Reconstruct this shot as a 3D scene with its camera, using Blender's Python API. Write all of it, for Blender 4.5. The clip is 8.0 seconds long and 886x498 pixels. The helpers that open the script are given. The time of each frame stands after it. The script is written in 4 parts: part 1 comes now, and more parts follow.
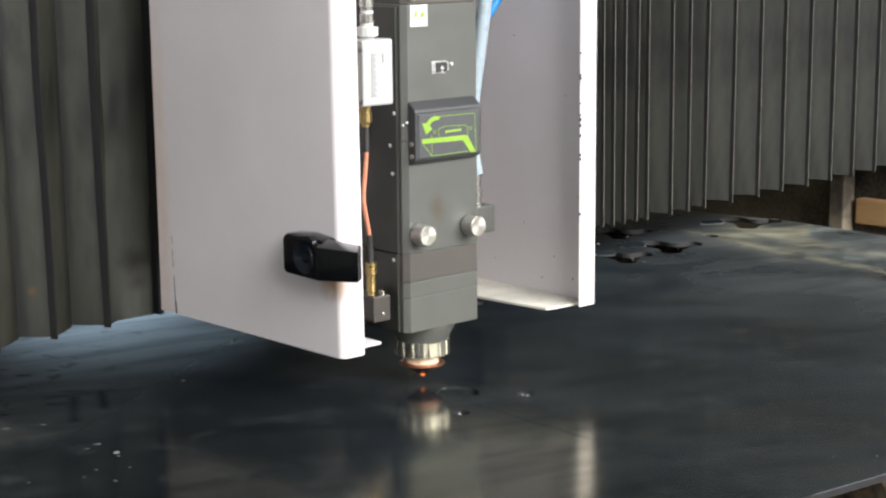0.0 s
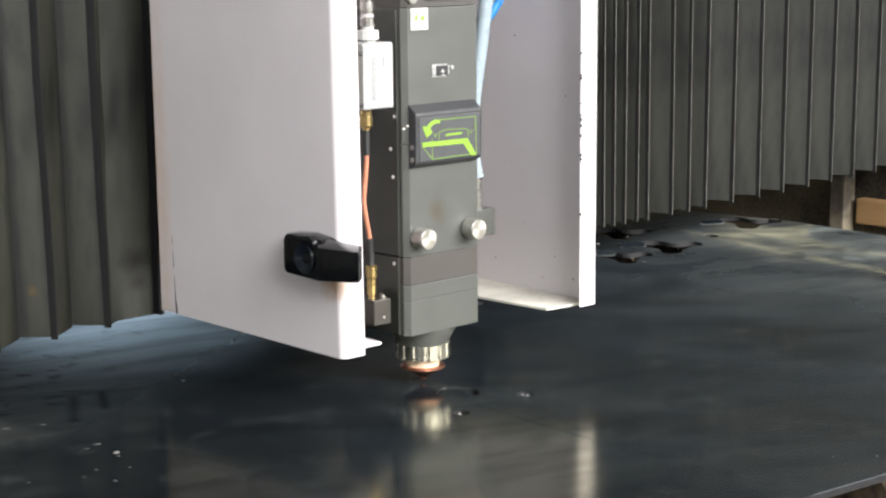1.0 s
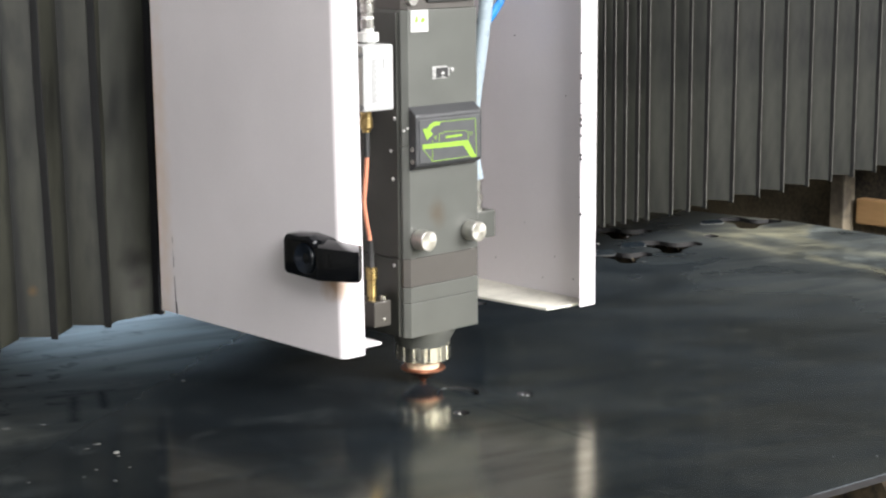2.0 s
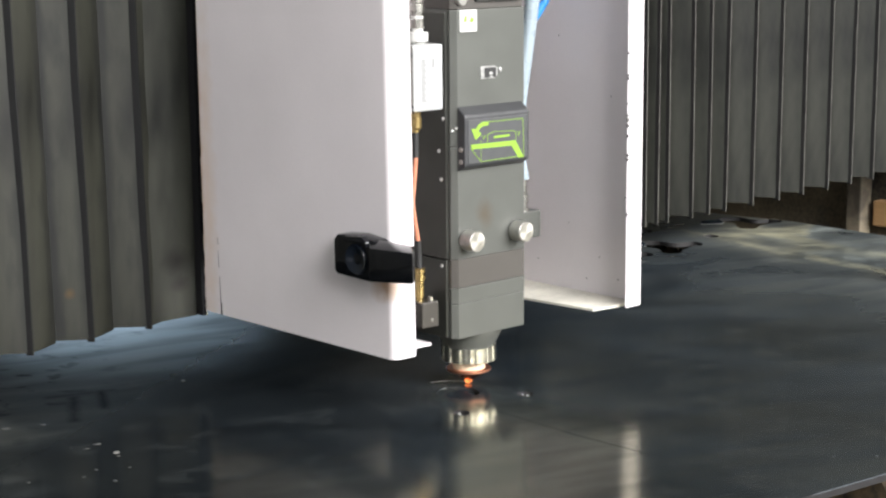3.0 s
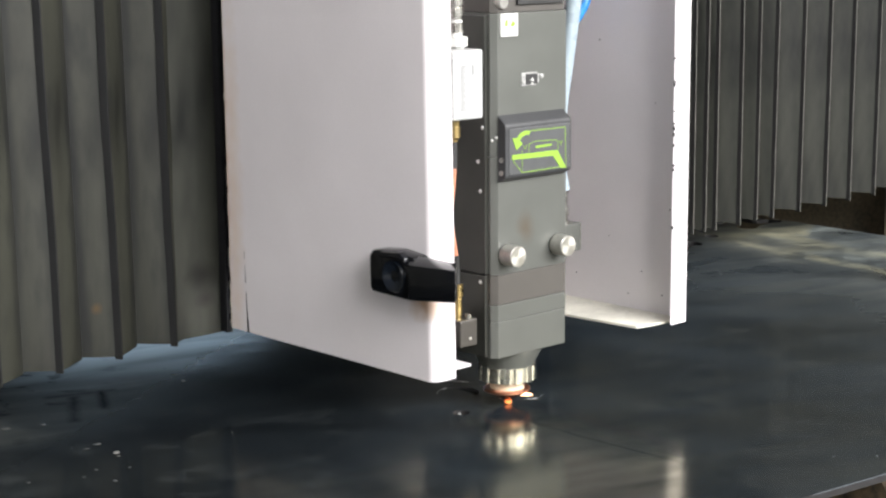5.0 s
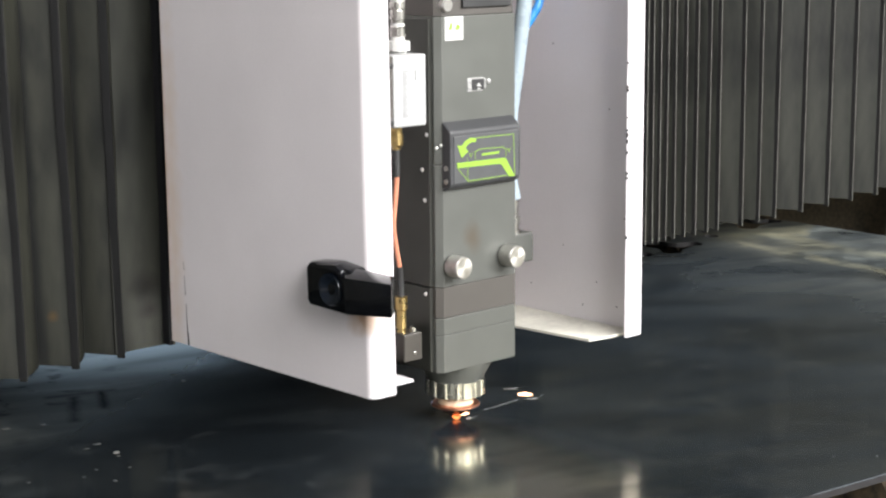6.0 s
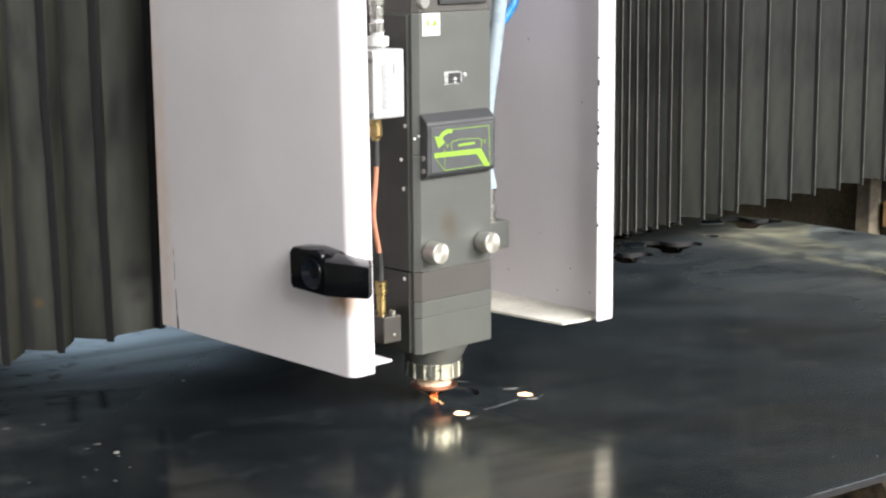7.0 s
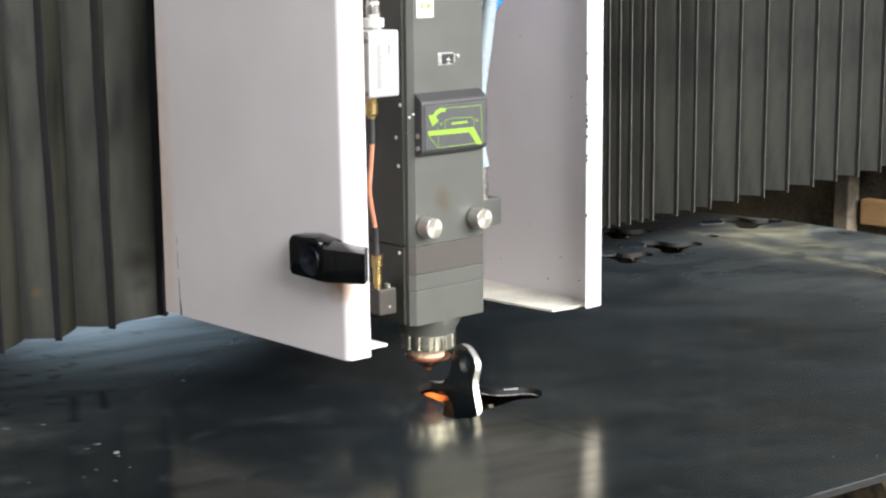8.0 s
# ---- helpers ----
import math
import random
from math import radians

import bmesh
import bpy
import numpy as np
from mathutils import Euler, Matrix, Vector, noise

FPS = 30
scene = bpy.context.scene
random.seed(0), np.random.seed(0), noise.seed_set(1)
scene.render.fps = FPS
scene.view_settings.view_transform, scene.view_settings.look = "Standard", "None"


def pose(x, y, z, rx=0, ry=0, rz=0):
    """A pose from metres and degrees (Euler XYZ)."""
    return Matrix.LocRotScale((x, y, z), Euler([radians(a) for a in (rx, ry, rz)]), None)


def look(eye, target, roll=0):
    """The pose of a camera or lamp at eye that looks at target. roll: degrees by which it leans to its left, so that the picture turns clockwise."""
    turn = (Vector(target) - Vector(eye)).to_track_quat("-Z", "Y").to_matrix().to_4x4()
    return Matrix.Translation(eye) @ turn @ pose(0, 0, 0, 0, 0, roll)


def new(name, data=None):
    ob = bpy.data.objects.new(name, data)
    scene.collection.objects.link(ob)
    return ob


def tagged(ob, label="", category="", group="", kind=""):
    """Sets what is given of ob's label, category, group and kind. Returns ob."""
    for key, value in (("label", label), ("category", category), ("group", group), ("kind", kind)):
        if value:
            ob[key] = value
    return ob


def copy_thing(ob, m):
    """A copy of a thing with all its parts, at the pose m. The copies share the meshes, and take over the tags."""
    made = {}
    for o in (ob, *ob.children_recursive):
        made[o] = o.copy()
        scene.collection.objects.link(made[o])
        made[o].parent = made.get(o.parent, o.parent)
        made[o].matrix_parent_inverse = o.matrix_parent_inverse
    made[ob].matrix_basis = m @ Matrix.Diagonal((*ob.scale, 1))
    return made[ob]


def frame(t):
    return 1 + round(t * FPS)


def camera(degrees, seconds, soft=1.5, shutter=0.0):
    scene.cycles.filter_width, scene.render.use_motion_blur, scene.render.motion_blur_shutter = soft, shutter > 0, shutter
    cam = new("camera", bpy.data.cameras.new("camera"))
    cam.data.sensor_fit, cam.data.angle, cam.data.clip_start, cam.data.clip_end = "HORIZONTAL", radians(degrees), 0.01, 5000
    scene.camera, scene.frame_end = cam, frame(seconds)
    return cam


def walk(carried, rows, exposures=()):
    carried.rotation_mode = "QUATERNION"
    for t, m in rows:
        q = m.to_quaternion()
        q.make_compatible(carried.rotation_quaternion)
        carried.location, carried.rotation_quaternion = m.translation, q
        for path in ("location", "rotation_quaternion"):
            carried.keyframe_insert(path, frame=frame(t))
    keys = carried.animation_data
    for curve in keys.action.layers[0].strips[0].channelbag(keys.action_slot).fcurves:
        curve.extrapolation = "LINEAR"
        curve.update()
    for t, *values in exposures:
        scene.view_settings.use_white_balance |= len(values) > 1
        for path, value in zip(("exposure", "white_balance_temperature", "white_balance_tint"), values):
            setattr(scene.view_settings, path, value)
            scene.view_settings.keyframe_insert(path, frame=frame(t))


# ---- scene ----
cam = camera(29.465, 8.0, soft=2.3)
EYE = pose(-0.7485, -0.8331, 0.3018, 90 - 10.606, 0, -42.696) @ pose(0, 0, 0, 0, 0, -0.508)
walk(cam, [(0.0, EYE), (8.0, EYE)], exposures=[(0.0, -0.18), (0.5, -0.10), (1.0, 0.0), (2.5, 0.0), (4.0, 0.03), (4.5, 0.03), (6.5, 0.0), (8.0, 0.0)])

# ---------------------------------------------------------------- light
world = bpy.data.worlds.new("sky")
scene.world = world
world.use_nodes = True
wn = world.node_tree
sky = wn.nodes.new("ShaderNodeTexSky")
sky.sky_type, sky.sun_disc = "NISHITA", False
sky.sun_elevation, sky.sun_rotation = radians(40), radians(200)
wn.links.new(sky.outputs[0], wn.nodes["Background"].inputs[0])
wn.nodes["Background"].inputs[1].default_value = 0.10


def area(name, eye, target, w, h, power, color):
    data = bpy.data.lights.new(name, "AREA")
    data.shape, data.size, data.size_y = "RECTANGLE", w, h
    data.energy, data.color = power, color
    lamp = new(name, data)
    lamp.matrix_world = look(eye, target)
    return lamp


# lamps in assumed, unseen openings: front daylight and a weak added side fill
area("front_window_light", (0.5, -5.85, 3.05), (0, 0, 0.2), 8.0, 2.7, 1740, (1.0, 0.985, 0.98))
area("side_fill_light", (-5.85, -3.6, 2.0), (0, 0, 0.2), 3.4, 2.2, 30, (0.98, 0.97, 1.0))

# ---------------------------------------------------------------- materials
def mat(name, base, rough=0.5, metal=0.0, vary=0.15, scale=40.0, bump=0.0, bump_scale=300.0, spec=0.5, coat=0.0, tint=None, stretch=(1, 1, 1), rvar=0.08):
    """Principled surface with broad stains, fine grain and a little relief, in metres of the object."""
    m = bpy.data.materials.new(name)
    m.use_nodes = True
    nt = m.node_tree
    b = nt.nodes["Principled BSDF"]
    b.inputs["Roughness"].default_value, b.inputs["Metallic"].default_value = rough, metal
    b.inputs["Specular IOR Level"].default_value = spec
    b.inputs["Coat Weight"].default_value = coat
    co = nt.nodes.new("ShaderNodeTexCoord")
    mp = nt.nodes.new("ShaderNodeMapping")
    mp.inputs["Scale"].default_value = stretch
    nt.links.new(co.outputs["Object"], mp.inputs[0])
    big, fine = nt.nodes.new("ShaderNodeTexNoise"), nt.nodes.new("ShaderNodeTexNoise")
    for n, s, d in ((big, scale, 5), (fine, bump_scale, 3)):
        n.inputs["Scale"].default_value, n.inputs["Detail"].default_value = s, d
        nt.links.new(mp.outputs[0], n.inputs["Vector"])
    add = nt.nodes.new("ShaderNodeMath")
    add.operation = "MULTIPLY_ADD"
    nt.links.new(fine.outputs[0], add.inputs[0])
    add.inputs[1].default_value = 0.35
    nt.links.new(big.outputs[0], add.inputs[2])
    ramp = nt.nodes.new("ShaderNodeValToRGB")
    dark = tuple(c * (1 - vary) for c in base)
    light = tuple(min(1, c * (1 + vary)) for c in (tint or base))
    ramp.color_ramp.elements[0].position, ramp.color_ramp.elements[1].position = 0.45, 0.9
    ramp.color_ramp.elements[0].color, ramp.color_ramp.elements[1].color = (*dark, 1), (*light, 1)
    nt.links.new(add.outputs[0], ramp.inputs[0])
    nt.links.new(ramp.outputs[0], b.inputs["Base Color"])
    rr = nt.nodes.new("ShaderNodeMapRange")
    rr.inputs["To Min"].default_value, rr.inputs["To Max"].default_value = max(0.02, rough - rvar), min(1, rough + rvar)
    nt.links.new(add.outputs[0], rr.inputs["Value"])
    nt.links.new(rr.outputs[0], b.inputs["Roughness"])
    if bump:
        bp = nt.nodes.new("ShaderNodeBump")
        bp.inputs["Strength"].default_value, bp.inputs["Distance"].default_value = bump, 0.001
        nt.links.new(fine.outputs[0], bp.inputs["Height"])
        nt.links.new(bp.outputs[0], b.inputs["Normal"])
    return m


def glow(name, color, strength):
    m = bpy.data.materials.new(name)
    m.use_nodes = True
    b = m.node_tree.nodes["Principled BSDF"]
    b.inputs["Base Color"].default_value = (*color, 1)
    b.inputs["Emission Color"].default_value = (*color, 1)
    b.inputs["Emission Strength"].default_value = strength
    return m


M_PAINT = mat("white_grey_paint", (0.62, 0.585, 0.60), 0.45, vary=0.05, scale=12, bump=0.05, bump_scale=900)
def with_stain(m, place, radius, color):
    """A soft-edged stain of its own shape on a painted surface (place in metres)."""
    nt = m.node_tree
    b = nt.nodes["Principled BSDF"]
    old = b.inputs["Base Color"].links[0].from_socket
    co = nt.nodes.new("ShaderNodeTexCoord")
    mp = nt.nodes.new("ShaderNodeMapping")
    mp.inputs["Location"].default_value = tuple(-p / r for p, r in zip(place, radius))
    mp.inputs["Scale"].default_value = tuple(1 / r for r in radius)
    nt.links.new(co.outputs["Object"], mp.inputs[0])
    ns = nt.nodes.new("ShaderNodeTexNoise")
    ns.inputs["Scale"].default_value = 90
    nt.links.new(co.outputs["Object"], ns.inputs["Vector"])
    ln = nt.nodes.new("ShaderNodeVectorMath")
    ln.operation = "LENGTH"
    nt.links.new(mp.outputs[0], ln.inputs[0])
    ad = nt.nodes.new("ShaderNodeMath")
    nt.links.new(ln.outputs["Value"], ad.inputs[0])
    nt.links.new(ns.outputs[0], ad.inputs[1])
    mr = nt.nodes.new("ShaderNodeMapRange")
    mr.inputs["From Min"].default_value, mr.inputs["From Max"].default_value = 0.6, 1.5
    mr.inputs["To Min"].default_value, mr.inputs["To Max"].default_value = 0.85, 0.0
    nt.links.new(ad.outputs[0], mr.inputs["Value"])
    x = nt.nodes.new("ShaderNodeMix")
    x.data_type = "RGBA"
    nt.links.new(mr.outputs[0], x.inputs[0])
    nt.links.new(old, x.inputs[6])
    x.inputs[7].default_value = (*color, 1)
    nt.links.new(x.outputs[2], b.inputs["Base Color"])
    return m


M_PAINT_STAINED = mat("stained_white_grey_paint", (0.62, 0.585, 0.60), 0.45, vary=0.05, scale=12, bump=0.05, bump_scale=900)
with_stain(M_PAINT_STAINED, (-0.119, -0.053, 0.093), (0.02, 0.016, 0.013), (0.36, 0.21, 0.10))
with_stain(M_PAINT_STAINED, (-0.119, 0.131, 0.13), (0.01, 0.012, 0.17), (0.58, 0.48, 0.42))
with_stain(M_PAINT_STAINED, (-0.119, 0.138, 0.16), (0.01, 0.0035, 0.16), (0.46, 0.32, 0.25))
M_HEAD = mat("grey_anodised_aluminium", (0.097, 0.100, 0.091), 0.42, 0.35, vary=0.05, scale=60, bump=0.06, bump_scale=1800)
M_HEADW = mat("brownish_anodised_aluminium", (0.076, 0.070, 0.063), 0.45, 0.3, vary=0.05, scale=60, bump=0.06, bump_scale=1800)
M_HEADD = mat("dark_anodised_aluminium", (0.030, 0.030, 0.030), 0.45, 0.25, vary=0.2, scale=60, bump=0.06, bump_scale=1800)
M_SIDE = mat("dark_side_cover", (0.055, 0.056, 0.050), 0.28, 0.5, vary=0.15, scale=30, bump=0.05, bump_scale=1500)
M_HEADS = mat("spotted_grey_aluminium", (0.097, 0.100, 0.091), 0.42, 0.35, vary=0.05, scale=60, bump=0.06, bump_scale=1800)
with_stain(M_HEADS, (-0.0073, -0.0235, 0.124), (0.010, 0.02, 0.012), (0.085, 0.070, 0.052))
M_GRIME = mat("grimy_paint", (0.58, 0.56, 0.49), 0.6, vary=0.25, scale=25, bump=0.1)
M_KNOBFACE = mat("brushed_knob_face", (0.66, 0.64, 0.58), 0.42, 1.0, vary=0.12, scale=60)
turned = M_KNOBFACE.node_tree
turned.nodes["Principled BSDF"].inputs["Anisotropic"].default_value = 0.5
ring_way = turned.nodes.new("ShaderNodeTangent")
ring_way.direction_type, ring_way.axis = "RADIAL", "Y"
turned.links.new(ring_way.outputs[0], turned.nodes["Principled BSDF"].inputs["Tangent"])
M_STEEL = mat("bright_steel", (0.58, 0.57, 0.53), 0.24, 1.0, vary=0.12, scale=200, stretch=(1, 1, 0.2))
M_KNOB = mat("turned_aluminium", (0.52, 0.51, 0.48), 0.34, 1.0, vary=0.1, scale=300)
M_BRASS = mat("brass", (0.62, 0.46, 0.20), 0.26, 1.0, vary=0.15, scale=200)
M_COPPER = mat("copper", (0.72, 0.34, 0.23), 0.30, 1.0, vary=0.2, scale=150)
M_BLOCK = mat("dark_brown_grey_metal", (0.055, 0.050, 0.044), 0.4, 0.3, vary=0.12, scale=80)
M_CRUMB = mat("bright_slag_grain", (0.48, 0.48, 0.46), 0.35, 0.6, vary=0.15, scale=500)
M_GRAIN = mat("dull_slag_flake", (0.075, 0.075, 0.07), 0.6, 0.2, vary=0.3, scale=500)
M_SCREW = mat("bright_screw_head", (0.85, 0.84, 0.82), 0.3, 0.7, vary=0.1)
# copper toned down because the cone under the flange is unlit
M_CONE = mat("dim_polished_copper", (0.50, 0.22, 0.13), 0.22, 1.0, vary=0.3, scale=200, rvar=0.04)
M_CERAMIC = mat("cream_ceramic", (0.60, 0.48, 0.345), 0.5, vary=0.1, scale=150)
M_PLASTIC = mat("black_plastic", (0.0045, 0.005, 0.0065), 0.13, vary=0.2, scale=80, rvar=0.03)
M_DISH = mat("blue_black_plastic", (0.007, 0.010, 0.016), 0.16, vary=0.2, scale=80, rvar=0.03)
M_COVER = mat("dark_grey_plastic", (0.036, 0.037, 0.039), 0.38, vary=0.12, scale=100, bump=0.05, bump_scale=2500)
M_COVERIN = mat("grey_label_film", (0.060, 0.062, 0.064), 0.35, vary=0.08, scale=100)
M_GREEN = mat("lime_print", (0.18, 0.31, 0.03), 0.5, vary=0.06, scale=200)
M_WHITE = mat("white_plastic", (0.46, 0.46, 0.44), 0.4, vary=0.04, scale=100)
M_SILVER = mat("satin_aluminium_case", (0.36, 0.365, 0.36), 0.4, 0.1, vary=0.05, scale=100)
M_PORT = mat("etched_aluminium", (0.33, 0.33, 0.32), 0.4, 0.5, vary=0.4, scale=900)
M_INK = mat("grey_ink", (0.22, 0.22, 0.22), 0.6, vary=0.1)
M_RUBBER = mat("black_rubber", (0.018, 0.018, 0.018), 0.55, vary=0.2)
M_CABLE = mat("copper_coloured_cable", (0.50, 0.20, 0.12), 0.35, vary=0.1, scale=300)
M_HOSE = mat("milky_hose", (0.27, 0.325, 0.36), 0.25, vary=0.05, scale=100)
M_BLUE = mat("blue_air_hose", (0.03, 0.27, 0.72), 0.25, vary=0.08, scale=100)
M_BELLOWS = mat("dark_bellows_fabric", (0.0105, 0.0122, 0.0108), 0.55, spec=0.3, vary=0.75, scale=26, bump=0.35, bump_scale=75, stretch=(1, 1, 0.3), tint=(0.0205, 0.021, 0.0165))
# stained fabric, base colour lightened to offset the cheek's shadow on the end panel
M_STAINED = mat("lightened_stained_fabric", (0.0165, 0.0185, 0.0160), 0.5, spec=0.5, vary=0.6, scale=26, bump=0.35, bump_scale=75, stretch=(1, 1, 0.3), tint=(0.028, 0.029, 0.023))
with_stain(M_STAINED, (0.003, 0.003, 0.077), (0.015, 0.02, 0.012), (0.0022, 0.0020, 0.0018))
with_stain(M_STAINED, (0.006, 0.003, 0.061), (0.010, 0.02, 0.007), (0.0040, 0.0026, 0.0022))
M_RUSTDOT = mat("rust_spotted_bellows_fabric", (0.0105, 0.0122, 0.0108), 0.55, spec=0.3, vary=0.75, scale=26, bump=0.35, bump_scale=75, stretch=(1, 1, 0.3), tint=(0.0205, 0.021, 0.0165))


def with_crease(m, side, seed, crease_band=0.85, hem_shade=0.9):
    """A ragged dark grey band along a leaf's inner crease, and painted shade beside its hem."""
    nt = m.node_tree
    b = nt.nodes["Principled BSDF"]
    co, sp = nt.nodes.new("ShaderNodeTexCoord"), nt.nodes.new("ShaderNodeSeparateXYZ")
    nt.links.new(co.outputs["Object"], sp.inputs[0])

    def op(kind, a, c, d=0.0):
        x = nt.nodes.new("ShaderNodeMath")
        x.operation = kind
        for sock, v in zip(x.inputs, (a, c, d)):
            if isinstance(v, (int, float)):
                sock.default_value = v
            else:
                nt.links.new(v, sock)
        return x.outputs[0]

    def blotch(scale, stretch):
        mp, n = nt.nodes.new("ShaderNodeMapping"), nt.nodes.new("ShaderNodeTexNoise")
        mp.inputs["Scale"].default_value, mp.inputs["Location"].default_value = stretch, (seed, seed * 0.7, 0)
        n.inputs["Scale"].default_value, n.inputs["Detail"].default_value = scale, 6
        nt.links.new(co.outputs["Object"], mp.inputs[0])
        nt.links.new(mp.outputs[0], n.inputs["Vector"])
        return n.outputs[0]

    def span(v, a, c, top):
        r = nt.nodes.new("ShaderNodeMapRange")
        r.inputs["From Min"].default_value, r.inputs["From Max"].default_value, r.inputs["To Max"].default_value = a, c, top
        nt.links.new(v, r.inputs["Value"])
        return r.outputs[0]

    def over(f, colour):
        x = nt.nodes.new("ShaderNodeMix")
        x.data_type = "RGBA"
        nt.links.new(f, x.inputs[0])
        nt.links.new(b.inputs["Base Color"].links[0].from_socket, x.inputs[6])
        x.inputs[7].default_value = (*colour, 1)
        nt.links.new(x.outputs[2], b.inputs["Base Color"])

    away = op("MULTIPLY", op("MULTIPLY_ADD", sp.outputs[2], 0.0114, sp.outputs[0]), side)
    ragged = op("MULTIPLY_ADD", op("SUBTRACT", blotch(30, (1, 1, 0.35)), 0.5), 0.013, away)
    over(span(ragged, 0.0175, 0.0215, crease_band), (0.0055, 0.0060, 0.0060))
    # shade beside the hem, put into the fabric's colour
    over(span(op("MULTIPLY_ADD", op("SUBTRACT", blotch(60, (1, 1, 0.15)), 0.5), 0.008, away), 0.0075, 0.0015, hem_shade), (0.0045, 0.0046, 0.0044))
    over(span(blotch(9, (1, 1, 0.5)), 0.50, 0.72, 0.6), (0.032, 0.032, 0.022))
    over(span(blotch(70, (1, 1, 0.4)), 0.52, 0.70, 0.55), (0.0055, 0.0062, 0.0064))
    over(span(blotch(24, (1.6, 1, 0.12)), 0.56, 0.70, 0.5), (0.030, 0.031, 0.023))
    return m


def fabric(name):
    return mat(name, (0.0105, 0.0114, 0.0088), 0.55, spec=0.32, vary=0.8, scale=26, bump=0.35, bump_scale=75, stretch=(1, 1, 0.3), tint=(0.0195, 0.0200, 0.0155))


# left leaves carry the painted hem shade, right leaves none
M_LEAF = {-1: with_crease(fabric("hem_shaded_bellows_fabric"), -1, 3.0), 1: with_crease(fabric("right_leaf_bellows_fabric"), 1, 8.0, 0.75, 0.0)}

# the rust-spotted leaf has the same painted hem shade
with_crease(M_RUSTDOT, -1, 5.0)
with_stain(M_RUSTDOT, (-0.014, 0.0, 0.066), (0.0045, 0.02, 0.0045), (0.060, 0.036, 0.013))
# near-black hem colour stands in for the shade along each fold
M_HEM = mat("shade_dark_hem", (0.0035, 0.0036, 0.0038), 0.6, vary=0.4, scale=80, spec=0.3)
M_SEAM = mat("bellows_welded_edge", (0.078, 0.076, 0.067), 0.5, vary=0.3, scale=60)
M_BEAM = mat("dark_machine_paint", (0.018, 0.018, 0.020), 0.85, vary=0.2, scale=10, spec=0.12)
M_BED = mat("rusty_dusty_frame", (0.022, 0.018, 0.013), 0.8, vary=0.45, scale=14, bump=0.2, bump_scale=300, tint=(0.036, 0.029, 0.019))
M_RUSTY = mat("blotched_rusty_plate", (0.022, 0.020, 0.017), 0.85, vary=0.5, scale=9, bump=0.2, bump_scale=200, tint=(0.125, 0.10, 0.062))
M_SLAT = mat("slag_covered_slat", (0.040, 0.032, 0.022), 0.75, vary=0.7, scale=120, bump=0.6, bump_scale=700, tint=(0.085, 0.064, 0.035))
M_BEIGE = mat("dusty_beige_paint", (0.22, 0.185, 0.13), 0.7, vary=0.2, scale=30)
# end post: darker towards its top, with a brown blotch lower down
with_stain(M_BEIGE, (1.026, 0.35, 0.02), (0.09, 0.09, 0.075), (0.035, 0.03, 0.025))
with_stain(M_BEIGE, (1.018, 0.35, -0.03), (0.02, 0.05, 0.03), (0.06, 0.05, 0.04))
M_DARKCUT = mat("dark_cut_steel", (0.016, 0.015, 0.015), 0.6, 0.2, vary=0.3, scale=300)
M_WOOD = mat("raw_timber", (0.42, 0.25, 0.11), 0.7, vary=0.18, scale=18, bump=0.15, stretch=(1, 0.15, 1))
M_CONCRETE = mat("concrete", (0.20, 0.195, 0.185), 0.8, vary=0.25, scale=3, bump=0.1)
M_WALL = mat("hall_wall_paint", (0.42, 0.42, 0.40), 0.8, vary=0.1, scale=2)
M_EDGE = mat("pale_blue_edge_line", (0.075, 0.085, 0.095), 0.5, 0.2, vary=0.4, scale=90)
M_DARKWALL = mat("dark_unseen_wall", (0.035, 0.034, 0.032), 0.85, vary=0.3, scale=2)
M_SCRAP = mat("cut_steel_edge", (0.62, 0.61, 0.59), 0.36, 0.85, vary=0.3, scale=400)
M_DAY = glow("daylight_outside", (0.42, 0.61, 1.0), 3.4)
M_FLAME = glow("white_hot_flame", (1.0, 0.52, 0.27), 200)


def flame_veil(name, color, strength):
    """Thin burning gas: glowing wisps with clear gaps between them."""
    m = glow(name, color, strength)
    nt = m.node_tree
    b = nt.nodes["Principled BSDF"]
    co, n, r = nt.nodes.new("ShaderNodeTexCoord"), nt.nodes.new("ShaderNodeTexNoise"), nt.nodes.new("ShaderNodeMapRange")
    n.inputs["Scale"].default_value, n.inputs["Detail"].default_value = 260, 3
    r.inputs["From Min"].default_value, r.inputs["From Max"].default_value = 0.40, 0.68
    r.inputs["To Min"].default_value, r.inputs["To Max"].default_value = 0.04, 0.5
    nt.links.new(co.outputs["Object"], n.inputs["Vector"])
    nt.links.new(n.outputs[0], r.inputs["Value"])
    nt.links.new(r.outputs[0], b.inputs["Alpha"])
    b.inputs["Specular IOR Level"].default_value = 0.0
    return m


M_HALO = flame_veil("thin_orange_flame", (1.0, 0.32, 0.09), 4.0)
M_EMBER = glow("orange_glow", (1.0, 0.20, 0.035), 2.2)
# the glow is strongest at one end and falls off to a dull red at the other
en = M_EMBER.node_tree
e_co, e_map, e_ball, e_gain = (en.nodes.new(k) for k in ("ShaderNodeTexCoord", "ShaderNodeMapping", "ShaderNodeTexGradient", "ShaderNodeMapRange"))
e_map.inputs["Scale"].default_value, e_map.inputs["Location"].default_value = (78, 70, 90), (-0.12, 0, 0)
e_ball.gradient_type = "SPHERICAL"
e_gain.inputs["To Max"].default_value = 2.6
for out, into in ((e_co.outputs["Object"], e_map.inputs[0]), (e_map.outputs[0], e_ball.inputs[0]), (e_ball.outputs["Fac"], e_gain.inputs["Value"]), (e_gain.outputs[0], en.nodes["Principled BSDF"].inputs["Emission Strength"])):
    en.links.new(out, into)
